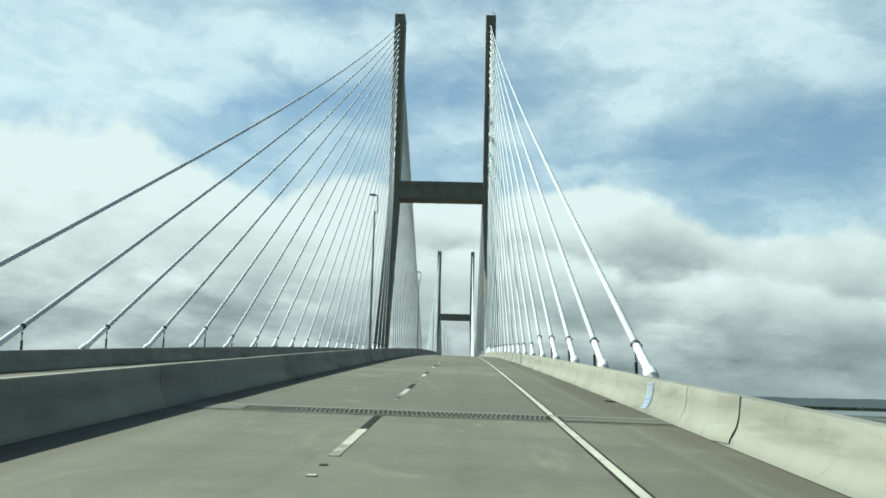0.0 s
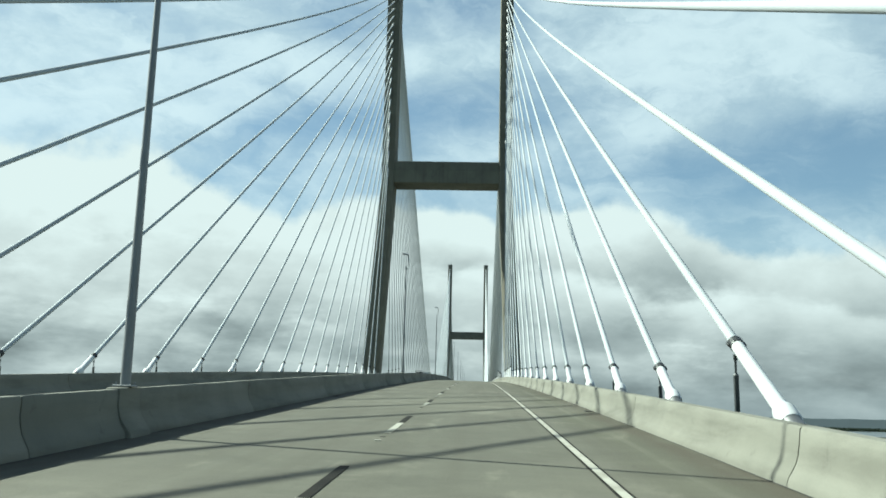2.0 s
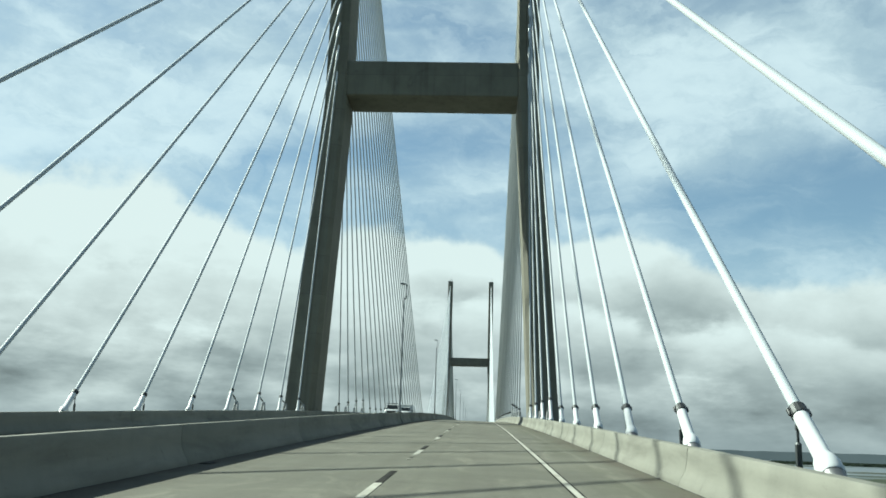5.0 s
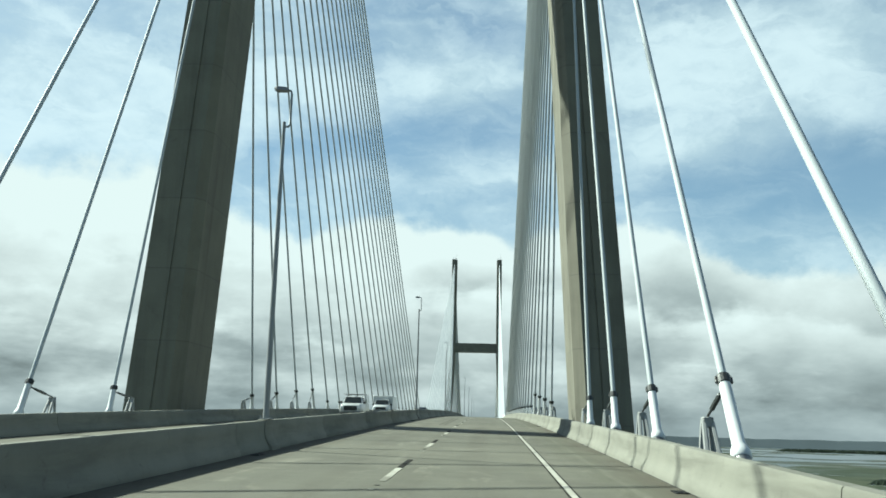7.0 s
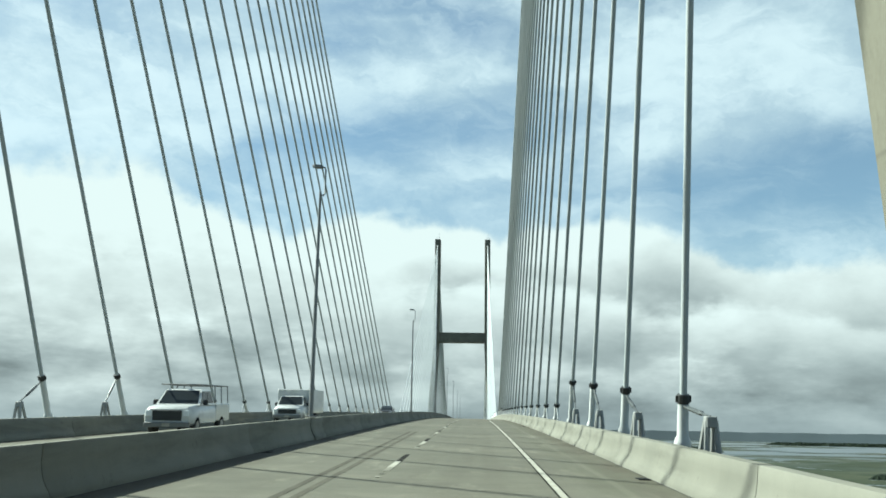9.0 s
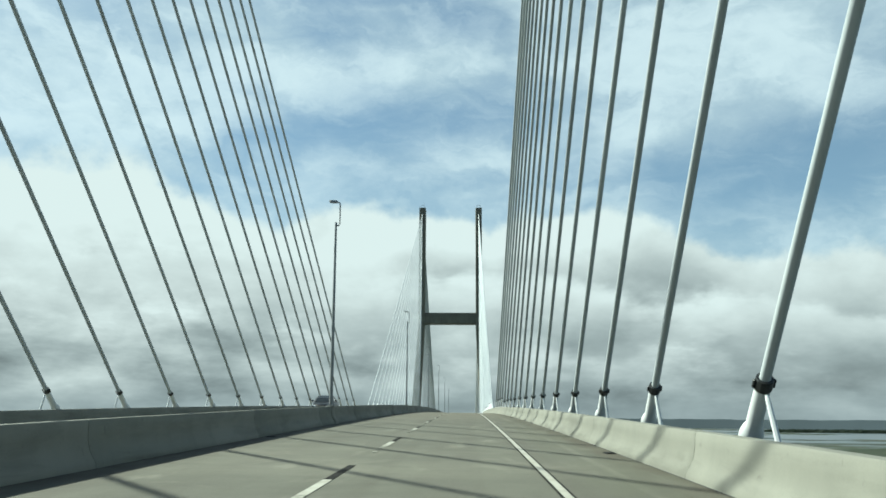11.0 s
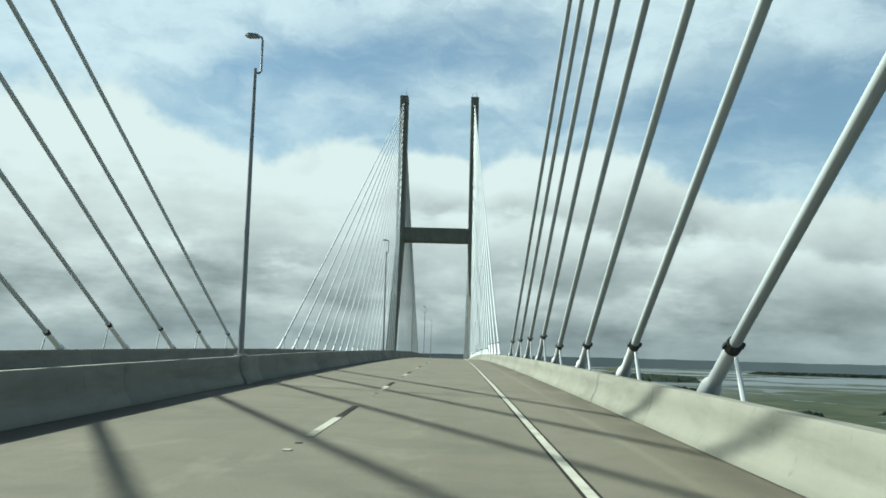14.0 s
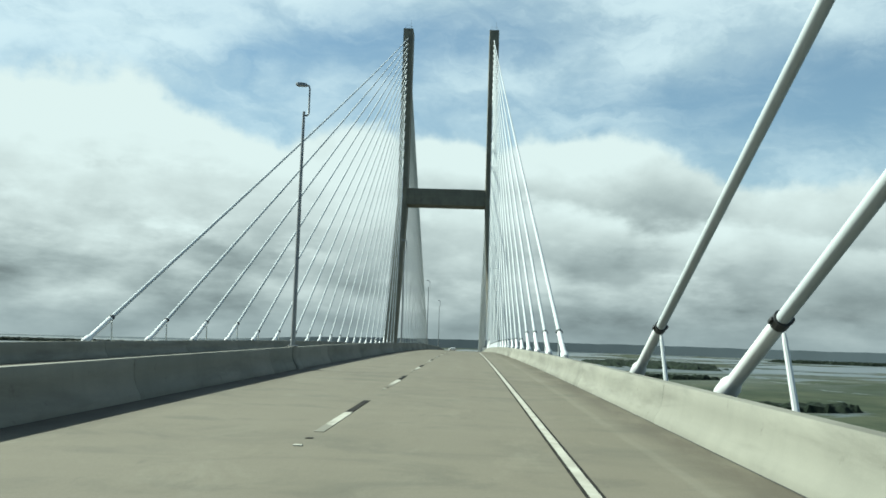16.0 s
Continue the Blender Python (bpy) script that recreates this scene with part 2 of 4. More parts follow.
def road_wear(w, pos, col):
    px, py, pz = w.split(pos)
    # dull wheel tracks and long oil streaks, with cross bands from the pours
    tracks = w.noise(w.xyz(w.m("MULTIPLY", px, 1.4), w.m("MULTIPLY", py, 0.018), 0.0), 1.0, 4.0, 0.6)
    col = w.mix(w.step(tracks, 0.42, 0.70, 0.0, 0.50), col, (0.066, 0.062, 0.045))
    lane = w.m("ABSOLUTE", w.m("SUBTRACT", w.m("ABSOLUTE", px), LANE_X))
    oil = w.step(w.m("ABSOLUTE", w.m("SUBTRACT", lane, 1.85)), 0.75, 0.1)
    oil = w.m("MULTIPLY", oil, w.step(w.noise(w.xyz(px, w.m("MULTIPLY", py, 0.05), 3.0), 1.0, 4.0, 0.6), 0.35, 0.65))
    col = w.mix(w.m("MULTIPLY", oil, 0.30), col, (0.065, 0.060, 0.047))
    pours = w.noise(w.xyz(w.m("MULTIPLY", px, 0.08), w.m("MULTIPLY", py, 0.16), 2.0), 1.0, 5.0, 0.65)
    col = w.mix(w.step(pours, 0.45, 0.68, 0.0, 0.45), col, (0.142, 0.137, 0.105))
    spots = w.noise(w.xyz(px, w.m("MULTIPLY", py, 0.35), 4.0), 0.8, 6.0, 0.68)
    col = w.mix(w.step(spots, 0.58, 0.72, 0.0, 0.55), col, (0.064, 0.057, 0.043))
    pale = w.noise(w.xyz(px, w.m("MULTIPLY", py, 0.22), 9.0), 0.9, 4.0, 0.62)
    col = w.mix(w.step(pale, 0.60, 0.70, 0.0, 0.55), col, (0.170, 0.164, 0.128))
    # tining: fine cross grooves, seen as faint bands
    tine = w.noise(w.xyz(w.m("MULTIPLY", px, 0.1), w.m("MULTIPLY", py, 2.6), 6.0), 1.0, 3.0, 0.7)
    col = w.mix(w.step(tine, 0.35, 0.70, 0.0, 0.16), col, (0.070, 0.065, 0.050))
    # grit washed against the kerbs, with a pale washed strip beside it
    edge = w.m("ABSOLUTE", px)
    wob = w.m("MULTIPLY", w.m("SUBTRACT", w.noise(w.xyz(0.0, w.m("MULTIPLY", py, 0.12), 1.0), 1.0, 4.0, 0.6), 0.5), 0.35)
    e2 = w.m("ADD", edge, wob)
    strip = w.m("MULTIPLY", w.step(e2, 9.14, 9.22), w.step(e2, 9.40, 9.30))
    strip = w.m("MULTIPLY", strip, w.step(w.noise(w.xyz(px, w.m("MULTIPLY", py, 0.15), 12.0), 1.0, 5.0, 0.62), 0.30, 0.55))
    # the shoulders lie under a brownish film; the deck just past the joint is darker
    film = w.m("MULTIPLY", w.step(e2, 8.2, 9.0), w.step(w.noise(w.xyz(px, w.m("MULTIPLY", py, 0.09), 15.0), 1.0, 5.0, 0.62), 0.30, 0.60))
    col = w.mix(w.m("MULTIPLY", film, 0.62), col, (0.070, 0.070, 0.047))
    slab = w.m("MULTIPLY", w.step(py, 2.4, 2.5), w.step(w.m("ADD", py, w.m("MULTIPLY", w.noise(pos, 0.3, 5.0, 0.65), 24.0)), 46.0, 18.0))
    col = w.mix(w.m("MULTIPLY", slab, 0.55), col, (0.058, 0.060, 0.047))
    wedge = w.m("MULTIPLY", w.step(e2, 9.0, 10.0), w.m("MULTIPLY", w.step(py, 3.4, 5.0), w.step(py, 60.0, 14.0)))
    wedge = w.m("MULTIPLY", wedge, w.step(w.noise(w.xyz(px, w.m("MULTIPLY", py, 0.2), 27.0), 1.2, 6.0, 0.65), 0.25, 0.55))
    col = w.mix(w.m("MULTIPLY", wedge, 0.7), col, (0.042, 0.039, 0.028))
    brown = w.m("MULTIPLY", w.step(py, 262.0, 330.0), 0.62)
    col = w.mix(brown, col, (0.128, 0.113, 0.082))
    wash = w.noise(w.xyz(w.m("MULTIPLY", px, 0.45), w.m("MULTIPLY", py, 0.55), 21.0), 1.0, 6.0, 0.66, 0.8)
    col = w.mix(w.step(wash, 0.46, 0.70, 0.0, 0.52), col, (0.066, 0.064, 0.049))
    bleach = w.noise(w.xyz(w.m("MULTIPLY", px, 0.6), w.m("MULTIPLY", py, 0.30), 33.0), 1.0, 7.0, 0.68, 0.9)
    col = w.mix(w.step(bleach, 0.54, 0.72, 0.0, 0.48), col, (0.158, 0.151, 0.117))
    drip = w.noise(w.xyz(w.m("MULTIPLY", px, 3.2), w.m("MULTIPLY", py, 0.9), 41.0), 1.0, 6.0, 0.72)
    col = w.mix(w.step(drip, 0.60, 0.72, 0.0, 0.40), col, (0.055, 0.052, 0.040))
    col = w.mix(w.m("MULTIPLY", strip, 0.16), col, (0.205, 0.198, 0.158))
    gutter = w.m("ADD", w.step(e2, 9.35, 10.0), w.step(e2, 1.55, 0.55))
    grit = w.m("MULTIPLY", gutter, w.step(w.noise(w.xyz(px, w.m("MULTIPLY", py, 0.25), 7.0), 1.1, 6.0, 0.62), 0.32, 0.60))
    return w.mix(w.m("MULTIPLY", grit, 0.78), col, (0.060, 0.052, 0.038))


def pour_lines(w, pos, col):
    """Faint horizontal joints left by the climbing formwork, and blotches."""
    px, py, pz = w.split(pos)
    f = w.m("FRACT", w.m("DIVIDE", w.m("ADD", pz, 200.0), 4.3))
    line = w.m("ADD", w.step(f, 0.0, 0.012, 1.0, 0.0), w.step(f, 0.985, 1.0))
    col = w.mix(w.m("MULTIPLY", line, 0.45), col, (0.075, 0.073, 0.062))
    lift = w.noise(w.xyz(0.0, 0.0, w.m("FLOOR", w.m("DIVIDE", w.m("ADD", pz, 200.0), 4.3))), 3.7, 0.0)
    col = w.mix(w.step(lift, 0.3, 0.7, 0.0, 0.22), col, (0.10, 0.098, 0.085))
    blot = w.noise(pos, 0.35, 6.0, 0.68, 0.6)
    return w.mix(w.step(blot, 0.60, 0.72, 0.0, 0.5), col, (0.075, 0.072, 0.060))


CONCRETE_ROAD = material("concrete_road", (0.108, 0.106, 0.082), (0.080, 0.079, 0.061), 0.9, grain=35, spread=0.6, spec=0.3, extra=road_wear)


def stains(w, pos, col):
    """Damp blotches and long smears along cast concrete, with a few dark runs."""
    px, py, pz = w.split(pos)
    long = w.noise(w.xyz(w.m("MULTIPLY", px, 1.2), w.m("MULTIPLY", py, 0.22), w.m("MULTIPLY", pz, 1.6)), 1.0, 6.0, 0.62, 0.4)
    col = w.mix(w.step(long, 0.46, 0.68, 0.0, 0.58), col, (0.095, 0.094, 0.077))
    light = w.noise(w.xyz(px, w.m("MULTIPLY", py, 0.35), w.m("MULTIPLY", pz, 2.2)), 1.3, 5.0, 0.6, 0.3)
    col = w.mix(w.step(light, 0.55, 0.74, 0.0, 0.35), col, (0.215, 0.216, 0.182))
    spot = w.noise(pos, 2.6, 5.0, 0.7, 0.5)
    return w.mix(w.step(spot, 0.61, 0.73, 0.0, 0.50), col, (0.075, 0.072, 0.058))


CONCRETE_BARRIER = material("concrete_barrier", (0.178, 0.178, 0.148), (0.112, 0.113, 0.095), 0.88, grain=45, spread=0.35, streak=0.16, scale=1.1, spec=0.35, extra=stains)
CONCRETE_PYLON = material("concrete_pylon", (0.178, 0.172, 0.134), (0.090, 0.086, 0.066), 0.88, spec=0.3, grain=20, spread=0.4, streak=0.45, scale=0.6, extra=pour_lines)
CABLE_WHITE = material("cable_white", (0.372, 0.402, 0.412), (0.30, 0.325, 0.335), 0.55, grain=2, spread=0.3, speck=0.05, bump=0.0, scale=0.4, spec=0.12)
PIPE_WHITE = material("pipe_white", (0.54, 0.56, 0.56), (0.38, 0.39, 0.385), 0.45, grain=18, spread=0.35, streak=0.2, bump=0.05)
STEEL_DARK = material("steel_dark", (0.030, 0.033, 0.034), (0.055, 0.055, 0.053), 0.5, metal=0.4, grain=60)
LAMP_STEEL = material("lamp_steel", (0.21, 0.22, 0.225), (0.13, 0.135, 0.135), 0.5, metal=0.35, grain=40, spread=0.4)
STEEL_GREY = material("steel_grey", (0.20, 0.205, 0.205), (0.12, 0.12, 0.115), 0.45, metal=0.7, grain=60)
PAINT_WHITE = material("paint_white", (0.34, 0.335, 0.285), (0.19, 0.183, 0.148), 0.8, spec=0.3, grain=40, scale=3.0, spread=0.7)


def worn_off(w, pos, col):
    """Road paint scuffed away in patches, most of it at the end that traffic meets first."""
    along = w.split(w.n("ShaderNodeTexCoord").outputs["Object"])[1]
    patch = w.noise(w.xyz(w.split(pos)[0], w.m("MULTIPLY", w.split(pos)[1], 0.5), 0.0), 6.0, 6.0, 0.65)
    gone = w.m("ADD", patch, w.step(along, 0.6, -1.7, -0.12, 0.30))
    return w.mix(w.step(gone, 0.52, 0.72, 0.0, 0.85), col, (0.115, 0.112, 0.088))


PAINT_WORN = material("paint_worn", (0.33, 0.325, 0.275), (0.20, 0.193, 0.158), 0.8, spec=0.3, grain=40, scale=3.0, spread=0.6, extra=worn_off)
PAINT_BLACK = material("paint_black", (0.013, 0.013, 0.012), (0.034, 0.032, 0.027), 0.95, spec=0.08, grain=40, scale=3.0, spread=0.6)
JOINT_STEEL = material("joint_steel", (0.088, 0.087, 0.070), (0.050, 0.048, 0.038), 0.75, spec=0.2, grain=40, spread=0.6)
HEADER = material("concrete_header", (0.130, 0.128, 0.102), (0.092, 0.090, 0.071), 0.9, grain=35, spread=0.6, spec=0.3)
STRUT_GREY = material("strut_grey", (0.075, 0.085, 0.088), (0.045, 0.05, 0.05), 0.5, metal=0.3, grain=30)
BRACKET_GREY = material("bracket_grey", (0.27, 0.28, 0.275), (0.17, 0.175, 0.17), 0.55, grain=25, spread=0.4, streak=0.2)
TYRE_BLACK = material("tyre_trace", (0.060, 0.057, 0.045), (0.085, 0.081, 0.063), 0.95, spec=0.15, grain=20, scale=2.0, spread=0.9)
RUBBER = material("rubber", (0.02, 0.02, 0.02), (0.04, 0.038, 0.035), 0.85, grain=60)


def ground_material():
    mat = bpy.data.materials.new("tidal_marsh")
    mat.use_nodes = True
    w = Net(mat.node_tree)
    pos = w.n("ShaderNodeNewGeometry").outputs["Position"]
    px, py, pz = w.split(pos)
    creek = w.noise(w.xyz(w.m("MULTIPLY", px, 0.0009), w.m("MULTIPLY", py, 0.0011), 0.0), 1.0, 9.0, 0.60, 0.8)
    pond = w.noise(w.xyz(w.m("MULTIPLY", px, 0.0042), w.m("MULTIPLY", py, 0.0042), 5.0), 1.0, 6.0, 0.62, 1.2)
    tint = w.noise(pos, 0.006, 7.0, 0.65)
    # marsh greens are paled towards grey to put distance haze into them
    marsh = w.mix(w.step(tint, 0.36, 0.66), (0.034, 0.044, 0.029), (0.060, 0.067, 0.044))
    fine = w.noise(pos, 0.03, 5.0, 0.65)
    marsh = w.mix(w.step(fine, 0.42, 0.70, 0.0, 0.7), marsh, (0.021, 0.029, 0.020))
    reach = w.m("ADD", w.m("MULTIPLY", py, 0.9), w.m("MULTIPLY", px, 0.35))
    far = w.step(w.m("ADD", reach, w.m("MULTIPLY", creek, 1200.0)), 2000.0, 3300.0)
    wet = w.m("MAXIMUM", w.m("MULTIPLY", w.step(creek, 0.545, 0.57), 0.9), w.m("MULTIPLY", w.step(pond, 0.60, 0.64), 0.8))
    wet = w.m("MAXIMUM", wet, w.m("MULTIPLY", far, w.step(w.m("ADD", creek, w.m("MULTIPLY", pond, 0.35)), 0.60, 0.66)))
    river = w.m("SUBTRACT", py, w.m("ADD", 381.0, w.m("MULTIPLY", w.m("SUBTRACT", tint, 0.5), 160.0)))
    wet = w.m("MAXIMUM", wet, w.step(w.m("ABSOLUTE", river), 330.0, 300.0))
    left = w.step(px, -250.0, -420.0)
    wet = w.m("MAXIMUM", wet, w.m("MULTIPLY", left, w.step(creek, 0.34, 0.40)))
    mud = w.m("MULTIPLY", far, w.step(pond, 0.50, 0.44))
    marsh = w.mix(w.m("MULTIPLY", mud, 0.5), marsh, (0.07, 0.072, 0.060))
    col = w.mix(wet, marsh, (0.050, 0.062, 0.062))
    bs = w.n("ShaderNodeBsdfPrincipled")
    w.put(bs.inputs["Base Color"], col)
    w.put(bs.inputs["Roughness"], w.m("SUBTRACT", 0.95, w.m("MULTIPLY", wet, 0.67)))
    w.put(bs.inputs["Specular IOR Level"], w.m("ADD", 0.04, w.m("MULTIPLY", wet, 0.46)))
    bp = w.n("ShaderNodeBump")
    bp.inputs["Strength"].default_value, bp.inputs["Distance"].default_value = 0.35, 0.3
    w.put(bp.inputs["Height"], w.noise(pos, 0.6, 4.0, 0.6))
    w.put(bs.inputs["Normal"], bp.outputs[0])
    out = w.n("ShaderNodeOutputMaterial")
    w.put(out.inputs[0], bs.outputs[0])
    return mat


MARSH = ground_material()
WOODS = material("woods", (0.011, 0.017, 0.011), (0.007, 0.011, 0.007), 0.95, spec=0.1, grain=0.4, scale=0.05, bump=0.4)
# distance haze is put into this colour, paler and bluer than the near woods
HAZED_WOODS = material("hazed_woods", (0.050, 0.068, 0.078), (0.042, 0.058, 0.066), 1.0, grain=0.05, scale=0.01, bump=0.0)


# ------------------------------------------------------------------ mesh helpers
def mesh_of(bm, name, mat, smooth=False):
    bmesh.ops.recalc_face_normals(bm, faces=bm.faces[:])
    me = bpy.data.meshes.new(name)
    bm.to_mesh(me)
    bm.free()
    if mat:
        me.materials.append(mat)
    if smooth:
        for p in me.polygons:
            p.use_smooth = True
        me.set_sharp_from_angle(angle=radians(40))
    return me


def part(name, bm, mat, parent=None, label="", smooth=False):
    me = bm if isinstance(bm, bpy.types.Mesh) else mesh_of(bm, name, mat, smooth)
    ob = new(name, me)
    ob.parent = parent
    if label:
        tagged(ob, label)
    return ob


def thing(name, place, label, category, group="", kind=""):
    ob = new(name)
    ob.location = place
    ob.empty_display_size = 0.3
    return tagged(ob, label, category, group, kind)


def box(bm, x0, x1, y0, y1, z0, z1, bevel=0.0):
    r = bmesh.ops.create_cube(bm, size=1.0)
    m = Matrix.Translation(((x0 + x1) / 2, (y0 + y1) / 2, (z0 + z1) / 2)) @ Matrix.Diagonal((x1 - x0, y1 - y0, z1 - z0, 1))
    bmesh.ops.transform(bm, matrix=m, verts=r["verts"])
    if bevel:
        es = list({e for v in r["verts"] for e in v.link_edges})
        bmesh.ops.bevel(bm, geom=es, offset=bevel, segments=1, affect="EDGES")
    return bm


def tube(bm, pts, radii, seg=10, caps=True):
    """A round tube through pts."""
    pts = [Vector(p) for p in pts]
    rings = []
    for i, p in enumerate(pts):
        d = (pts[min(i + 1, len(pts) - 1)] - pts[max(i - 1, 0)]).normalized()
        a = d.orthogonal().normalized() if i == 0 else (side - d * side.dot(d)).normalized()
        side = a
        b = d.cross(a)
        rings.append([bm.verts.new(p + (a * math.cos(u) + b * math.sin(u)) * radii[i]) for u in (2 * math.pi * j / seg for j in range(seg))])
    for r0, r1 in zip(rings, rings[1:]):
        for j in range(seg):
            bm.faces.new((r0[j], r0[(j + 1) % seg], r1[(j + 1) % seg], r1[j]))
    if caps:
        bm.faces.new(rings[0][::-1])
        bm.faces.new(rings[-1])
    return bm


def sweep(bm, profile, ys, closed=True, height=road_z):
    """A profile of (x, z above the road) drawn along y over the crest."""
    rows = [[bm.verts.new((x, y, z + height(y))) for x, z in profile] for y in ys]
    n = len(profile)
    for a, b in zip(rows, rows[1:]):
        for j in range(n if closed else n - 1):
            bm.faces.new((a[j], a[(j + 1) % n], b[(j + 1) % n], b[j]))
    if closed:
        bm.faces.new(rows[0])
        bm.faces.new(rows[-1][::-1])
    return bm


def steps(a, b, d):
    n = max(1, round((b - a) / d))
    return [a + (b - a) * i / n for i in range(n + 1)]


# ------------------------------------------------------------------ ground, water, far woods
bm = bmesh.new()
N, R = 60, 4900.0
grid = [[bm.verts.new((-R + 2 * R * i / N, 200 - R + 2 * R * j / N, WATER_Z)) for i in range(N + 1)] for j in range(N + 1)]
for j in range(N):
    for i in range(N):
        bm.faces.new((grid[j][i], grid[j][i + 1], grid[j + 1][i + 1], grid[j + 1][i]))
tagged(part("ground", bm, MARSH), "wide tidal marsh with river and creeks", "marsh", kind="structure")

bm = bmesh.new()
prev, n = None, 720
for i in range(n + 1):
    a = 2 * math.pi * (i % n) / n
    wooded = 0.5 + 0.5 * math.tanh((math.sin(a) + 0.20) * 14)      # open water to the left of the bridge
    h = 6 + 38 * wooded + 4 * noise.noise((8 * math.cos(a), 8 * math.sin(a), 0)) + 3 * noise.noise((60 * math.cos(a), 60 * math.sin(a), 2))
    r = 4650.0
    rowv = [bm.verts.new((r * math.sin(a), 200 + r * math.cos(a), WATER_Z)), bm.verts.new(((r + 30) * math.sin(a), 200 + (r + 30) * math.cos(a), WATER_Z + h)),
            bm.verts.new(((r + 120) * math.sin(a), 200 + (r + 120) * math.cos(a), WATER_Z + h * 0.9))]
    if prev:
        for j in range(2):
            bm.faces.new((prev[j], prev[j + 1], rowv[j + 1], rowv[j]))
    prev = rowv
tagged(part("backdrop", bm, HAZED_WOODS), "hazy line of woods along the horizon", "woodland", kind="structure")


def wood_patch(cx, cy, rx, ry, turn, h, label):
    """A wood seen from far above: a rough canopy with a ragged rim, falling steeply to the marsh."""
    b = bmesh.new()
    ca, sa = math.cos(turn), math.sin(turn)
    nx, ny = max(12, min(150, int(rx / 2.6))), max(10, min(44, int(ry / 2.6)))
    rows = []
    for j in range(ny + 1):
        row = []
        for i in range(nx + 1):
            u, v = -1 + 2 * i / nx, -1 + 2 * j / ny
            d = math.hypot(u, v) + 0.30 * noise.noise((u * 3 + cx, v * 3, 1.0)) + 0.16 * noise.noise((u * 9 + cx, v * 9, 4.0))
            k = max(0.0, min(1.0, (0.92 - d) * 9))
            x, y = u * rx + 1.5 * noise.noise((i * 1.7, j * 1.7, cx)), v * ry + 1.5 * noise.noise((i * 1.7, j * 1.7, cy))
            z = k * h * (0.70 + 0.30 * noise.noise((x * 0.06 + cx, y * 0.06, 0)) + 0.32 * noise.noise((x * 0.21, y * 0.21, cy))) - 0.5
            row.append(b.verts.new((cx + x * ca - y * sa, cy + x * sa + y * ca, WATER_Z + z)))
        rows.append(row)
    for r0, r1 in zip(rows, rows[1:]):
        for i in range(nx):
            if max(v.co.z for v in (r0[i], r0[i + 1], r1[i + 1], r1[i])) > WATER_Z:
                b.faces.new((r0[i], r0[i + 1], r1[i + 1], r1[i]))
    bmesh.ops.delete(b, geom=[v for v in b.verts if not v.link_faces], context="VERTS")
    tagged(part("woodland", b, WOODS), label, "woodland", kind="stuff")


for args in [(490, 2720, 175, 300, 0.1, 12), (330, 1235, 75, 30, 0.2, 9), (1500, 2500, 160, 60, -0.3, 12), (560, 1350, 70, 28, 0.2, 9), (820, 1180, 150, 22, -0.25, 9),
             (980, 1560, 120, 30, 0.3, 10), (300, 1900, 160, 40, 0.1, 10), (1500, 3700, 380, 90, -0.2, 14), (-1500, 3300, 420, 80, 0.3, 13), (700, 900, 80, 18, 0.1, 8)]:
    wood_patch(*args, "dark green wood on the edge of the marsh")

# ------------------------------------------------------------------ deck, parapets, median
Y0, Y1 = -130.0, 1000.0
bm = bmesh.new()
sweep(bm, [(-11.75, crown(11.75)), (-PAR_X, crown(PAR_X)), (0, crown(0)), (PAR_X, crown(PAR_X)), (11.75, crown(11.75)), (11.75, -0.35), (10.9, -1.6), (10.3, -1.6), (9.9, -0.35), (-9.9, -0.35), (-10.3, -1.6), (-10.9, -1.6), (-11.75, -0.35)],
      steps(Y0, Y1, 5.0))
road = tagged(part("road", bm, CONCRETE_ROAD), "worn grey concrete bridge deck over a crest", "road", kind="structure")


def barrier(name, label, profile, seg, y0, y1, gap=0.020):
    """A concrete barrier cast in lengths with open joints."""
    root = thing(name, (0, 0, 0), label, "barrier", kind="structure")
    cx = sum(p[0] for p in profile) / len(profile)
    me = mesh_of(block(profile, seg - gap), "barrier_segment", CONCRETE_BARRIER, True)
    y = y0
    while y < y1:
        ob = new("barrier_segment", me)
        ob.parent = root
        ob.matrix_world = pose(0, y + seg / 2, road_z(y + seg / 2) + crown(cx), road_pitch(y + seg / 2), 0, 0)
        y += seg
    return root


def block(profile, length):
    """One cast length of a profile with softened ends."""
    b = bmesh.new()
    half, n = length / 2, len(profile)
    cx = sum(p[0] for p in profile) / n
    rows = [[b.verts.new((x, y, z)) for x, z in profile] for y in (-half, -half + 0.02, half - 0.02, half)]
    for end in (0, 3):
        for v in rows[end]:
            v.co.x = cx + (v.co.x - cx) * 0.93
            v.co.z -= 0.012 if v.co.z > 0.3 else 0
    for a, c in zip(rows, rows[1:]):
        for j in range(n):
            b.faces.new((a[j], a[(j + 1) % n], c[(j + 1) % n], c[j]))
    b.faces.new(rows[0])
    b.faces.new(rows[-1][::-1])
    return b


PAR_H, MED_H = 0.785, 0.822
# faces curve from a low toe to an upright top
FACE = [(0.0, -0.05), (0.005, 0.06), (0.030, 0.13), (0.085, 0.22), (0.130, 0.31), (0.160, 0.42), (0.180, 0.56)]
PARAPET = [(PAR_X + x, z) for x, z in FACE + [(0.20, PAR_H - 0.025), (0.222, PAR_H), (0.448, PAR_H), (0.47, PAR_H - 0.025), (0.47, -0.05)]]
SIDE = [(0.27 - x, z) for x, z in FACE + [(0.175, MED_H - 0.02), (0.192, MED_H)]]
MEDIAN = [(-x, z) for x, z in SIDE] + SIDE[::-1]
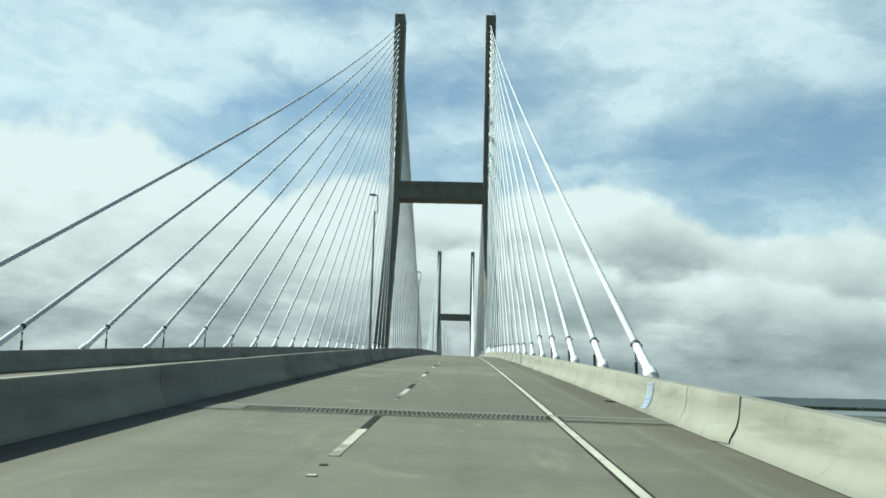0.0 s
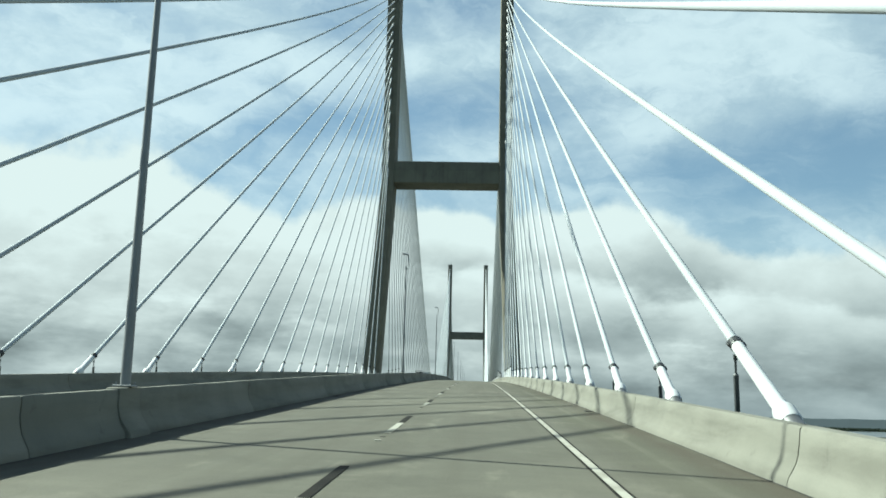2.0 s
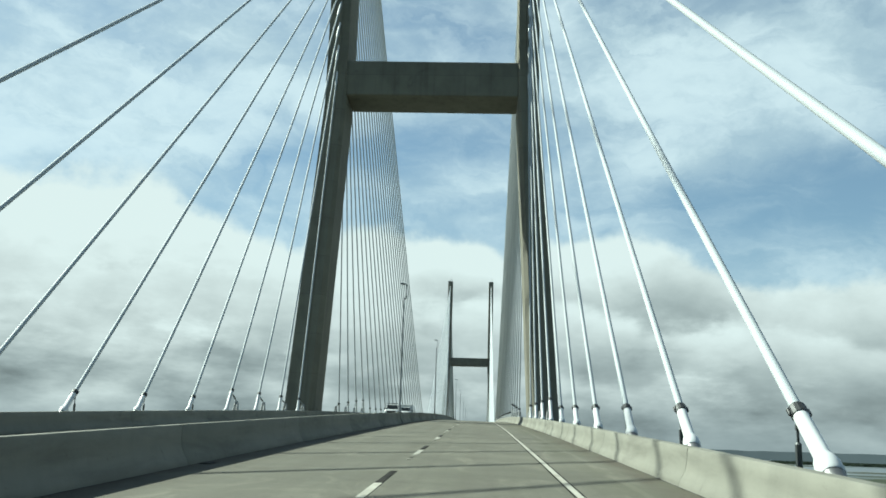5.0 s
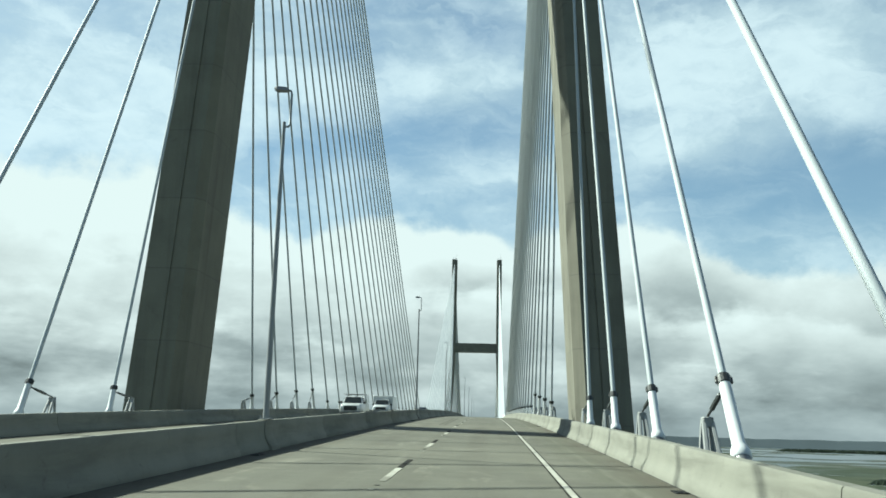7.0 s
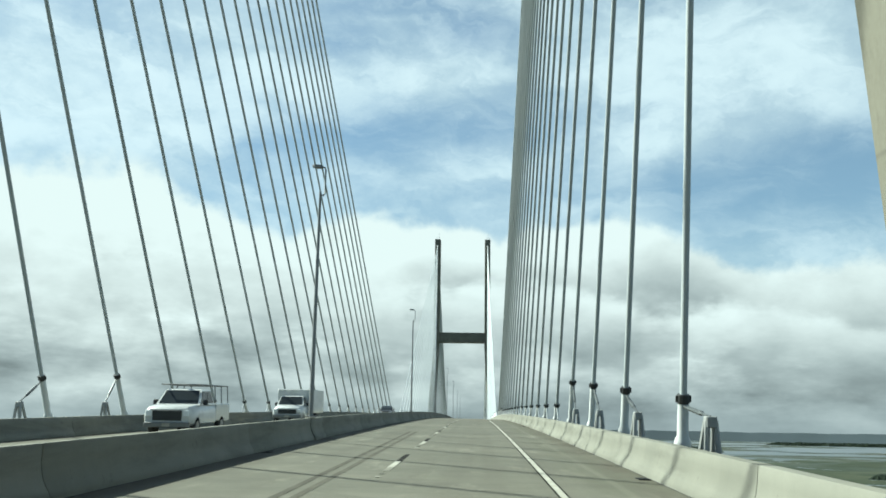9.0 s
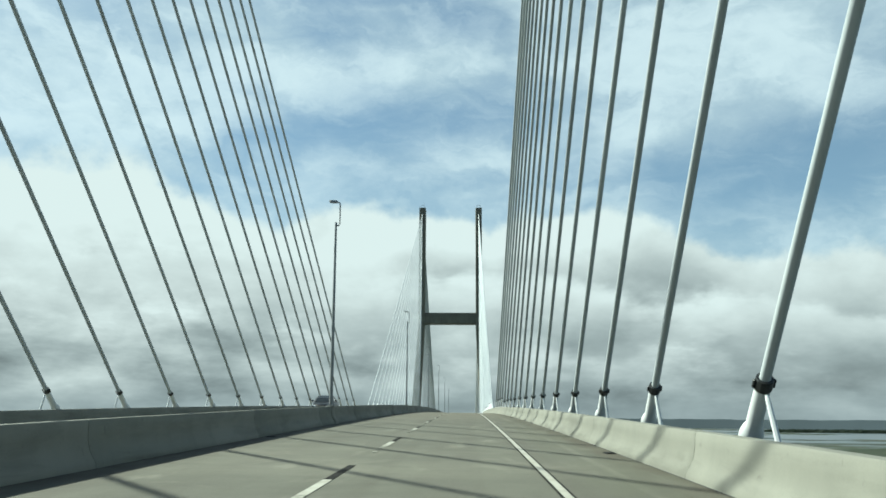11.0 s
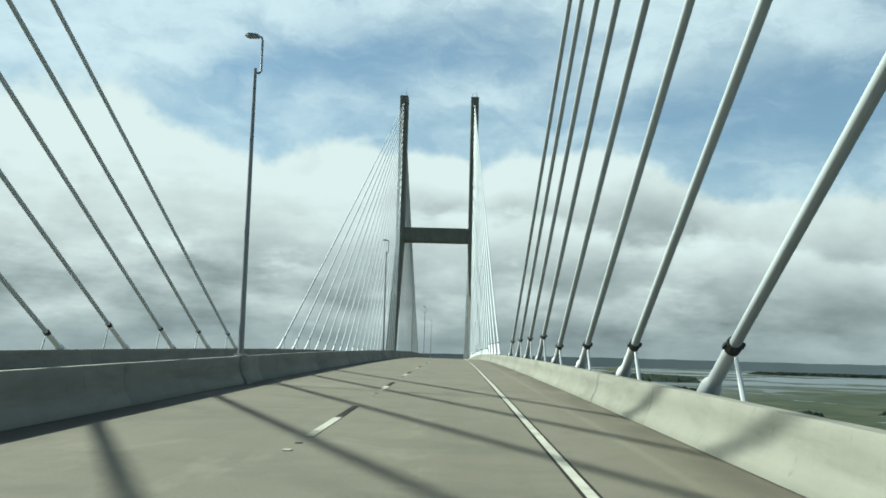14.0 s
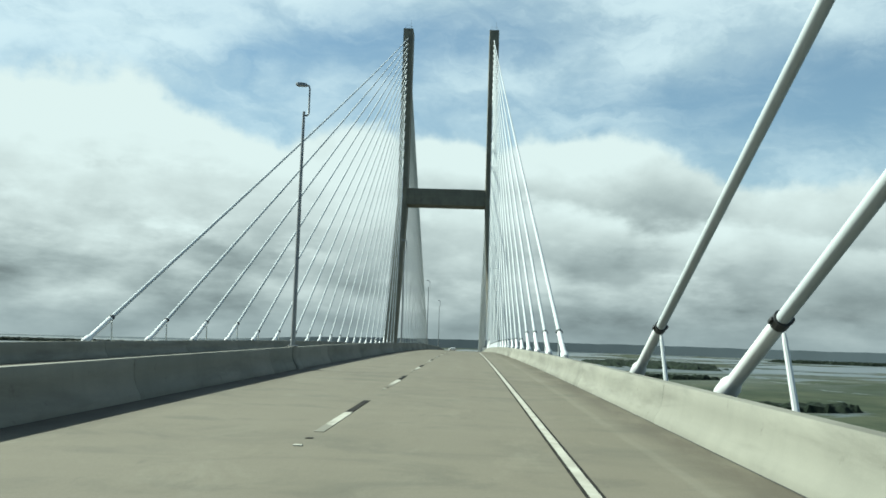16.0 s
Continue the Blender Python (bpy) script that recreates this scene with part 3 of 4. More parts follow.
barrier("parapet_right", "pale concrete parapet along the deck edge", PARAPET, 12.12, 2.1 - 12.12 * 10, 980)
barrier("parapet_left", "pale concrete parapet along the far deck edge", [(-x, z) for x, z in PARAPET], 12.12, 2.1 - 12.12 * 10, 980)
median = barrier("median_barrier", "grey concrete median barrier with sloping faces", MEDIAN, 12.12, 2.1 - 12.12 * 10, 980)


# road markings, laid a few millimetres proud
def flat(b, x0, x1, y0, y1, lift):
    ys = steps(y0, y1, 4.0)
    rows = [[b.verts.new((x, y, road_z(y) + crown(x) + lift)) for x in (x0, x1)] for y in ys]
    for a, c in zip(rows, rows[1:]):
        b.faces.new((a[0], a[1], c[1], c[0]))
    return b


for side in (-1, 1):
    x = side * EDGE_X
    part("edge_line", flat(bmesh.new(), x - 0.062, x + 0.062, -120, 990, 0.010), PAINT_WHITE, road)
    for o in (-0.084, 0.084):
        part("edge_line_border", flat(bmesh.new(), x + o - 0.021, x + o + 0.021, -120, 990, 0.006), PAINT_BLACK, road)
b = bmesh.new()
box(b, -0.075, 0.075, -1.70, 1.70, 0.003, 0.008)
white_me = mesh_of(b, "lane_dash", PAINT_WORN)
b = bmesh.new()
box(b, -0.070, 0.070, -1.50, 1.50, 0.003, 0.008)
black_me = mesh_of(b, "lane_dash_dark", PAINT_BLACK)
b = bmesh.new()
box(b, -0.06, 0.06, -0.05, 0.05, 0.0, 0.018, 0.006)
stud_me = mesh_of(b, "road_stud", PAINT_WHITE)
b = bmesh.new()
box(b, -0.05, 0.05, -0.06, 0.06, 0.003, 0.007)
scar_me = mesh_of(b, "stud_scar", PAINT_BLACK)
for n in range(-9, 76):
    end = 2.42 + 12.192 * n
    for side in (-1, 1):
        for nm, me, yy in (("lane_dash", white_me, end - 4.75), ("lane_dash_dark", black_me, end - 1.55), ("road_stud", stud_me, end - 8.1), ("stud_scar", scar_me, end - 7.25)):
            ob = new(nm, me)
            ob.parent = road
            ob.matrix_world = pose(side * LANE_X, yy, road_z(yy) + crown(LANE_X), road_pitch(yy), 0, 0)

# dark seal where the barriers stand on the deck
for x in (0.275, PAR_X - 0.03):
    for side in (-1, 1):
        part("joint_seal", flat(bmesh.new(), side * x, side * (x + 0.035), -118, 978, 0.005), RUBBER, road)

# ------------------------------------------------------------------ pylons
# height, breadth from and to, depth and cut of the inner corners
LEAN = [(WATER_Z, 15.1, 18.3, 7.4, 0.58), (-2.5, 11.84, 14.30, 6.0, 0.58), (33.0, 10.18, 11.88, 6.0, 0.34), (41.0, 10.18, 11.88, 6.0, 0.05), (79.56, 10.14, 11.90, 5.6, 0.05)]


def pylon(front):
    root = thing("pylon", (0, front + 3.0, 0), "tall grey concrete H-shaped bridge pylon with streaks", "bridge pylon", "pylons")
    for side in (-1, 1):
        b = bmesh.new()
        rows = []
        for z, xi, xo, dep, cut in LEAN:
            c, e = cut, cut * 1.35
            xi, xo = xi - 0.34 + c, xo + 0.34
            g0 = xi + 0.36 * (xo - xi)
            pts = [(xi, 0), (g0 - 0.05, 0), (g0 - 0.04, 0.06), (g0 + 0.04, 0.06), (g0 + 0.05, 0), (xo, 0), (xo, dep), (xi, dep), (xi - c, dep - e), (xi - c, e)]
            rows.append([b.verts.new((side * x, y - 3.0 - (dep - 6.0) / 2, z)) for x, y in pts])
        for a, d in zip(rows, rows[1:]):
            for j in range(len(a)):
                b.faces.new((a[j], a[(j + 1) % len(a)], d[(j + 1) % len(a)], d[j]))
        b.faces.new(rows[0])
        b.faces.new(rows[-1])
        leg = part("leg", b, CONCRETE_PYLON, root)
        # steel access door set in the inner face just over the parapet
        b = bmesh.new()
        box(b, side * 11.52 - 0.05, side * 11.52 + 0.05, -1.34, -0.66, -2.7, -0.74, 0.01)
        door = part("access_door", b, STRUT_GREY, leg, "grey steel access door")
        b = bmesh.new()
        for y0, y1, z0, z1 in ((-1.41, -1.34, -2.7, -0.67), (-0.66, -0.59, -2.7, -0.67), (-1.41, -0.59, -0.74, -0.67)):
            box(b, side * 11.52 - 0.08, side * 11.52 + 0.08, y0, y1, z0, z1)
        part("door_frame", b, CONCRETE_PYLON, door)
        b = bmesh.new()
        x0 = side * 11.02
        tube(b, [(x0 - 0.8, -2.1, 79.56), (x0 - 0.8, -2.1, 80.6), (x0 + 0.8, -2.1, 80.6), (x0 + 0.8, -2.1, 79.56)], [0.035] * 4, 6)
        part("top_rail", b, STEEL_GREY, leg)
        part("lightning_rod", tube(bmesh.new(), [(x0 + 0.5, 0, 79.5), (x0 + 0.5, 0, 82.8)], [0.05, 0.015], 6), STEEL_GREY, leg)
    b = bmesh.new()
    box(b, -9.9, 9.9, -2.75, 2.9, 34.0, 38.2, 0.12)
    part("crossbeam", b, CONCRETE_PYLON, root)
    b = bmesh.new()
    box(b, -16.0, 16.0, -2.4, 2.4, -7.2, -4.3, 0.12)
    part("deck_beam", b, CONCRETE_PYLON, root)
    return root


pylon(FRONT_1)
pylon(FRONT_2)


# ------------------------------------------------------------------ stays
def anchor_z(i):
    return 76.9 - 1.2 * i - 0.018 * i * i - 0.0006 * i ** 3


def collar_height(n, inner):
    if n <= 3:
        return (1.75 + 0.29 * n) if inner else (1.88 + 0.10 * n)
    if inner:
        return 1.56 if n <= 16 else 1.50 if n == 17 else 1.90 + 0.03 * (21 - n)
    return 1.59 if n <= 16 else 1.67 + 0.11 * (21 - n)


def stay(side, front, away, n):
    """One stay from the deck edge to its pylon; away is -1 towards the shore, 1 towards midspan for the first pylon."""
    mid = front + 3.0
    inner = (away > 0) == (front < 300)
    first, step = (12.86, 8.016) if inner and front < 300 else (12.7, 8.08) if inner else (12.5, 8.086)
    ys = mid - 0.6 + away * (first + step * n)
    zr = road_z(ys) + crown(CABLE_X)
    x = side * CABLE_X
    low = Vector((x, ys, zr + 0.738))
    up = Vector((x * 0.994, mid + away * 2.5, anchor_z(21 - n)))
    d = (up - low).normalized()
    low0 = low - d * (0.71 / d.z)
    root = thing("stay_cable", low0, "white sheathed stay cable clamped by a dark collar above the parapet", "stay cable", "stay cables")
    o = low0

    span = up - low
    sag = (0.6 if inner else 1.9) * (span.length / 200.0) ** 3

    def along(u):
        """The hanging line from the deck to the pylon."""
        return low + span * u - Vector((0, 0, 4 * sag * u * (1 - u)))

    def at(h):
        u = (h - 0.738) / (span.z - 4 * sag)
        return along(u)

    hc = collar_height(n, inner)
    u0 = (hc - 0.05 - 0.738) / (span.z - 4 * sag)
    rad = 0.080 + 0.022 * n / 21
    pts = [along(u0 + (1 - u0) * k / 18) - o for k in range(19)]
    b = bmesh.new()
    tube(b, pts, [rad] * 19, 24)
    part("sheath", b, CABLE_WHITE, root, smooth=True)
    # steel sleeve where the stay enters the pylon
    b = bmesh.new()
    reach = 2.2 / span.length
    tube(b, [along(1 - 1.6 * reach) - o, along(1 - reach * 1.55) - o, along(1.0) - o], [rad * 1.15, rad * 1.55, rad * 1.6], 10)
    part("tower_sleeve", b, PIPE_WHITE, root, smooth=True)
    b = bmesh.new()
    tube(b, [at(0.02) - o, at(0.80) - o], [0.165, 0.165], 12)
    part("guide_pipe", b, STEEL_GREY, root, "grey steel guide pipe", smooth=True)
    # white boot over the pipe: a fat short barrel, a shoulder, then the slim sleeve up to the collar
    b = bmesh.new()
    slope = 0.15 * d.z
    hs = (0.70, 0.72, 0.93 - slope, 0.93 - slope * 0.5, 0.95, hc)
    tube(b, [at(h) - o for h in hs], [0.172, 0.188, 0.186, 0.168, 0.126, 0.119], 24)
    part("boot", b, PIPE_WHITE, root, smooth=True)
    b = bmesh.new()
    hw = 0.105 * d.z
    c0, c1 = at(hc - hw) - o, at(hc + hw) - o
    tube(b, [c0, c0.lerp(c1, 0.1), c0.lerp(c1, 0.9), c1], [0.132, 0.139, 0.139, 0.132], 14)
    cm = (c0 + c1) / 2
    axis = (c1 - c0).normalized().to_track_quat("Z", "Y").to_matrix().to_4x4()
    for sx in (-1, 1):
        ear = bmesh.new()
        box(ear, sx * 0.152 - 0.020, sx * 0.152 + 0.020, -0.028, 0.028, -0.075, 0.075, 0.008)
        bmesh.ops.transform(ear, matrix=Matrix.Translation(cm) @ axis, verts=ear.verts[:])
        tmp = bpy.data.meshes.new("ear")
        ear.to_mesh(tmp)
        ear.free()
        b.from_mesh(tmp)
        bpy.data.meshes.remove(tmp)
    part("collar", b, STEEL_DARK, root, "dark bolted steel collar")
    to = -away          # towards the pylon along y
    under = cm + Vector((0, to * 0.10, -0.18))
    if n <= 3:
        yb = ys + to * 2.5 - o.y
        zb = road_z(ys + to * 2.5) + crown(CABLE_X) - o.z
        topz = zb + 1.32
        b = bmesh.new()
        for dx in (-0.16, 0.16):
            tube(b, [(dx, yb - to * 0.75, zb + 0.05), (dx * 0.5, yb - to * 0.05, topz)], [0.062, 0.055], 6)
            tube(b, [(dx, yb + to * 0.12, zb + 0.05), (dx * 0.5, yb + to * 0.05, topz)], [0.062, 0.055], 6)
        box(b, -0.11, 0.11, yb - 0.12, yb + 0.12, topz - 0.14, topz + 0.09, 0.02)
        part("damper_bracket", b, BRACKET_GREY, root, "grey steel A-frame bracket")
        b = bmesh.new()
        e = Vector((0, yb, topz + 0.08))
        tube(b, [e, e.lerp(under, 0.3), e.lerp(under, 0.32), e.lerp(under, 0.8), e.lerp(under, 0.82), under], [0.028, 0.028, 0.055, 0.055, 0.032, 0.032], 8)
        part("damper", b, STRUT_GREY, root)
    else:
        yb = under.y + to * (0.30 if not inner else 0.45)
        zb = road_z(o.y + yb) + crown(CABLE_X) - o.z
        e = Vector((0.10 * side, yb, zb + 0.05))
        b = bmesh.new()
        r = 0.040 if inner else 0.045
        if inner:
            tube(b, [e, e.lerp(under, 0.22), e.lerp(under, 0.24), e.lerp(under, 0.94), under], [r * 1.15, r * 1.15, r * 1.35, r * 1.0, r * 0.7], 8)
        else:
            tube(b, [e, e.lerp(under, 0.78), e.lerp(under, 0.80), e.lerp(under, 0.93), e.lerp(under, 0.94), under], [r * 1.15, r * 1.15, r * 0.5, r * 0.5, r * 0.9, r * 0.9], 8)
        part("strut", b, PIPE_WHITE if inner else STRUT_GREY, root, "white steel strut" if inner else "dark steel strut")


for front in (FRONT_1, FRONT_2):
    for side in (-1, 1):
        for away in (-1, 1):
            for n in range(22):
                stay(side, front, away, n)


# ------------------------------------------------------------------ lamps on the median
def street_lamp():
    root = thing("street_lamp", (0, 0, 0), "slim grey metal lamp post standing on the median barrier", "street lamp", "lamps on the median")
    b = bmesh.new()
    tube(b, [(0, 0, 0.03), (0, 0, 9.10)], [0.092, 0.052], 12)
    part("post", b, LAMP_STEEL, root, smooth=True)
    b = bmesh.new()
    box(b, -0.17, 0.17, -0.17, 0.17, 0.0, 0.035, 0.01)
    for sx in (-1, 1):
        for sy in (-1, 1):
            tube(b, [(sx * 0.12, sy * 0.12, 0.03), (sx * 0.12, sy * 0.12, 0.09)], [0.018, 0.018], 6)
    part("base_plate", b, LAMP_STEEL, root)
    b = bmesh.new()
    tube(b, [(-0.02, 0, 8.96), (0.13, 0, 8.94), (0.19, 0, 9.01), (0.19, 0, 10.01), (0.16, 0, 10.12), (0.05, 0, 10.16)], [0.035] * 6, 8)
    part("arm", b, LAMP_STEEL, root, smooth=True)
    b = bmesh.new()
    prof = [(0.08, 10.11, 10.20, 0.06), (-0.02, 10.11, 10.23, 0.11), (-0.26, 10.12, 10.24, 0.14), (-0.36, 10.15, 10.22, 0.11)]
    rows = [[b.verts.new(c) for c in ((x, -w, z0), (x, w, z0), (x, w * 0.8, z1), (x, -w * 0.8, z1))] for x, z0, z1, w in prof]
    for r0, r1 in zip(rows, rows[1:]):
        for j in range(4):
            b.faces.new((r0[j], r0[(j + 1) % 4], r1[(j + 1) % 4], r1[j]))
    b.faces.new(rows[0])
    b.faces.new(rows[-1])
    part("lamp_head", b, LAMP_STEEL, root, "flat grey lamp head")
    return root


LAMP_Y = [42.2, 102.4, 163.0, 218.0, 272.7, 327.1, 382.0, 436.6, 491.3, 546.0]
lamp = street_lamp()
lamp.location = (0, LAMP_Y[0], road_z(LAMP_Y[0]) + crown(0) + MED_H + 0.03)
for y in LAMP_Y[1:]:
    copy_thing(lamp, pose(0, y, road_z(y) + crown(0) + MED_H + 0.03))
# thickened lengths of the median under the lamps
plinth = mesh_of(block([(x * 1.35, z * 1.036) for x, z in MEDIAN], 0.95), "lamp_plinth", CONCRETE_BARRIER, True)
for y in LAMP_Y:
    ob = new("lamp_plinth", plinth)
    ob.parent = median
    ob.matrix_world = pose(0, y, road_z(y) + crown(0), road_pitch(y), 0, 0)


# ------------------------------------------------------------------ expansion joint where the stayed spans begin
JOINT_Y = 2.72
FINGER = 0.098                # pitch of the fingers
joint = thing("expansion_joint", (0, JOINT_Y, road_z(JOINT_Y)), "grey steel finger expansion joint across the deck", "expansion joint")


def fall(b):
    """Lays the vertices on the fall and the slope of the deck."""
    for v in b.verts:
        v.co.z += crown(v.co.x) + road_z(JOINT_Y + v.co.y) - road_z(JOINT_Y)
    return b


for side in (-1, 1):
    def strip(x0, x1, y0, y1, z0, z1, bevel=0.0):
        return fall(box(bmesh.new(), *sorted((side * x0, side * x1)), y0, y1, z0, z1, bevel))
    # black sheet at deck level paints the deep shade of the open gap
    part("gap", strip(0.32, PAR_X - 0.02, -0.56, 0.56, -0.02, 0.004), PAINT_BLACK, joint, "black sheet as the shaded open gap")
    part("shoulder_plate", strip(EDGE_X + 0.14, PAR_X - 0.04, -0.40, 0.42, 0.006, 0.014), JOINT_STEEL, joint)
    part("median_plate", strip(0.34, 1.62, -0.50, 0.50, 0.006, 0.014), JOINT_STEEL, joint)
    for end in (-1, 1):
        part("concrete_header", strip(0.34, PAR_X - 0.04, *sorted((end * 0.57, end * (0.86 if end > 0 else 0.66))), -0.01, 0.010), HEADER, joint, "pale concrete header")
        part("edge_rail", strip(1.62, EDGE_X - 0.12, *sorted((end * 0.46, end * 0.57)), 0.004, 0.016), JOINT_STEEL, joint)
        # a comb of fingers; its tips stop short of the other rail
        b = bmesh.new()
        x = 1.66 + (FINGER / 2 if end > 0 else 0.0)
        while x < EDGE_X - 0.16:
            y0, y1 = sorted((end * 0.47, -end * 0.02))
            vs = [[b.verts.new((side * (x + o), y, z)) for o in (-0.023, 0.023) for z in (0.0, 0.015)] for y in (y0, y1)]
            for i, j, k, m in ((0, 1, 3, 2),):
                b.faces.new((vs[0][i], vs[0][j], vs[0][k], vs[0][m]))
                b.faces.new((vs[1][m], vs[1][k], vs[1][j], vs[1][i]))
            for i, j in ((0, 1), (1, 3), (3, 2), (2, 0)):
                b.faces.new((vs[0][i], vs[1][i], vs[1][j], vs[0][j]))
            x += FINGER
        part("finger_comb", fall(b), JOINT_STEEL, joint)

def face_at(z):
    """Distance of the parapet's face behind its foot at a height."""
    for (x0, z0), (x1, z1) in zip(FACE + [(0.20, PAR_H)], FACE[1:] + [(0.20, PAR_H), (0.20, 9.0)]):
        if z0 <= z <= z1:
            return x0 + (x1 - x0) * (z - z0) / (z1 - z0)
    return 0.0


def on_face(y0, y1, z0, z1, lift, thick):
    """A thin sheet that follows the curve of the parapet's inner face."""
    b = bmesh.new()
    zs = steps(z0, z1, 0.07)
    rows = [[(b.verts.new((face_at(z) - lift - t, y, z))) for z in zs] for t in (0.0, thick) for y in (y0, y1)]
    n = len(zs)
    for k in range(n - 1):
        for a, c in ((0, 1), (1, 3), (3, 2), (2, 0)):
            b.faces.new((rows[a][k], rows[c][k], rows[c][k + 1], rows[a][k + 1]))
    b.faces.new([rows[a][0] for a in (0, 1, 3, 2)])
    b.faces.new([rows[a][n - 1] for a in (2, 3, 1, 0)])
    return b


# sliding cover plates over the barrier joint, seen on the inner faces
for side in (-1, 1):
    root = thing("joint_cover", (side * PAR_X, -0.7, road_z(-0.7) + crown(PAR_X)), "thin cover plate over the parapet joint", "cover plate", "joint covers")
    b = on_face(-0.62, 0.62, 0.03, PAR_H - 0.01, 0.004, 0.014)
    if side < 0:
        for v in b.verts:
            v.co.x = -v.co.x
    part("plate", b, CONCRETE_BARRIER, root)

# printed notice fixed to the parapet by the first stay
SIGN_BLUE = material("sign_blue", (0.10, 0.14, 0.22), (0.08, 0.11, 0.18), 0.45, grain=30, spread=0.3)
SIGN_WHITE = material("sign_white", (0.27, 0.30, 0.31), (0.20, 0.23, 0.24), 0.5, grain=30, spread=0.3)
SIGN_GREY = material("sign_grey", (0.08, 0.11, 0.15), (0.06, 0.09, 0.12), 0.5, grain=30, spread=0.3)
sign = thing("notice_sign", (PAR_X, 5.42, road_z(5.42) + crown(PAR_X)), "blue printed notice with white text panels on the parapet face", "sign")
sheet = part("sheet", on_face(-0.36, 0.36, 0.10, 0.70, 0.004, 0.006), SIGN_WHITE, sign, "white sheet edge")
part("field", on_face(-0.335, 0.335, 0.12, 0.68, 0.010, 0.003), SIGN_BLUE, sheet, "blue printed field")
for y0, y1, z0 in ((-0.28, -0.03, 0.36), (0.03, 0.28, 0.34)):
    part("text_panel", on_face(y0, y1, z0, 0.63, 0.013, 0.003), SIGN_WHITE, sheet, "white text panel")
    for k in range(5):
        part("text_bar", on_face(y0 + 0.03, y1 - (0.03 if k % 2 else 0.07), 0.39 + 0.046 * k, 0.405 + 0.046 * k, 0.016, 0.002), SIGN_GREY, sheet)
for z0, half in ((0.24, 0.26), (0.16, 0.17)):
    part("text_bar", on_face(-half, half, z0, z0 + 0.035, 0.013, 0.003), SIGN_WHITE, sheet)

# deck drains along the gutters
drain = thing("deck_drain", (0, 0, 0), "small rusty iron drain grate in the gutter", "drain", "deck drains")
# shallow dark slab stands in for the shaded pit below the bars
b = bmesh.new()
box(b, -0.13, 0.13, -0.25, 0.25, 0.002, 0.012)
part("pit", b, RUBBER, drain)
for i in range(5):
    b = bmesh.new()
    box(b, -0.13, 0.13, -0.25 + i * 0.115, -0.21 + i * 0.115, 0.010, 0.022)
    part("bar", b, STEEL_DARK, drain)
first = True
for n in range(-2, 7):
    for side in (-1, 1):
        for xx in (10.10, 0.46):
            y = 9.0 + 48.48 * n + (6.0 if xx < 1 else 0.0)
            m = pose(side * xx, y, road_z(y) + crown(xx), road_pitch(y), 0, 0)
            if first:
                drain.matrix_world, first = m, False
            else:
                copy_thing(drain, m)


# ------------------------------------------------------------------ traffic
def paint(name, col, rough=0.3, coat=0.6, dusty=0.25):
    mat = bpy.data.materials.new(name)
    mat.use_nodes = True
    w = Net(mat.node_tree)
    pos = w.n("ShaderNodeTexCoord").outputs["Object"]
    dust = w.step(w.noise(pos, 2.0, 5.0, 0.6), 0.4, 0.75, 0.0, dusty)
    bs = w.n("ShaderNodeBsdfPrincipled")
    w.put(bs.inputs["Base Color"], w.mix(dust, col, (0.14, 0.13, 0.11)))
    bs.inputs["Roughness"].default_value = rough
    bs.inputs["Coat Weight"].default_value = coat
    out = w.n("ShaderNodeOutputMaterial")
    w.put(out.inputs[0], bs.outputs[0])
    return mat


CAR_WHITE = paint("car_paint_white", (0.48, 0.49, 0.48))
CAR_DARK = paint("car_paint_dark", (0.010, 0.011, 0.012), 0.4, 0.12, 0.06)
GLASS_DARK = material("dark_glass", (0.02, 0.024, 0.026), (0.03, 0.034, 0.036), 0.10, grain=2, bump=0.0, spec=0.25)
LAMP_CLEAR = material("lamp_clear", (0.75, 0.77, 0.78), (0.6, 0.62, 0.63), 0.12, grain=5, bump=0.0)
LAMP_RED = material("lamp_red", (0.30, 0.02, 0.015), (0.2, 0.01, 0.01), 0.2, grain=5, bump=0.0)

def loft(bm, secs):
    """Closed rings of the same count joined in order and capped."""
    rows = [[bm.verts.new(c) for c in s] for s in secs]
    n = len(rows[0])
    for a, c in zip(rows, rows[1:]):
        for j in range(n):
            bm.faces.new((a[j], a[(j + 1) % n], c[(j + 1) % n], c[j]))
    bm.faces.new(rows[0])
    bm.faces.new(rows[-1][::-1])
    return bm


def ring(y, z0, z1, wl, wu):
    """A rounded upright section of a car body."""
    r = min(0.09, (z1 - z0) / 3)
    return [(-wl + r, y, z0), (wl - r, y, z0), (wl, y, z0 + r), (wl, y, z0 + (z1 - z0) * 0.55), (wu, y, z1 - r), (wu - r, y, z1), (-wu + r, y, z1), (-wu, y, z1 - r), (-wl, y, z0 + (z1 - z0) * 0.55), (-wl, y, z0 + r)]


def quad(bm, pts, lift):
    vs = [bm.verts.new(p) for p in pts]
    f = bm.faces.new(vs)
    f.normal_update()
    bmesh.ops.solidify(bm, geom=[f], thickness=lift)
    return bm


def wheels(root, half, ys, r):
    for y in ys:
        for side in (-1, 1):
            w = part("wheel", tube(bmesh.new(), [(side * (half - 0.22), y, r), (side * (half - 0.19), y, r), (side * (half - 0.03), y, r), (side * half, y, r)], [r * 0.93, r, r, r * 0.93], 20), RUBBER, root, smooth=True)
            part("rim", tube(bmesh.new(), [(side * (half - 0.05), y, r), (side * (half + 0.012), y, r)], [r * 0.62, r * 0.58], 14), STEEL_GREY, w)


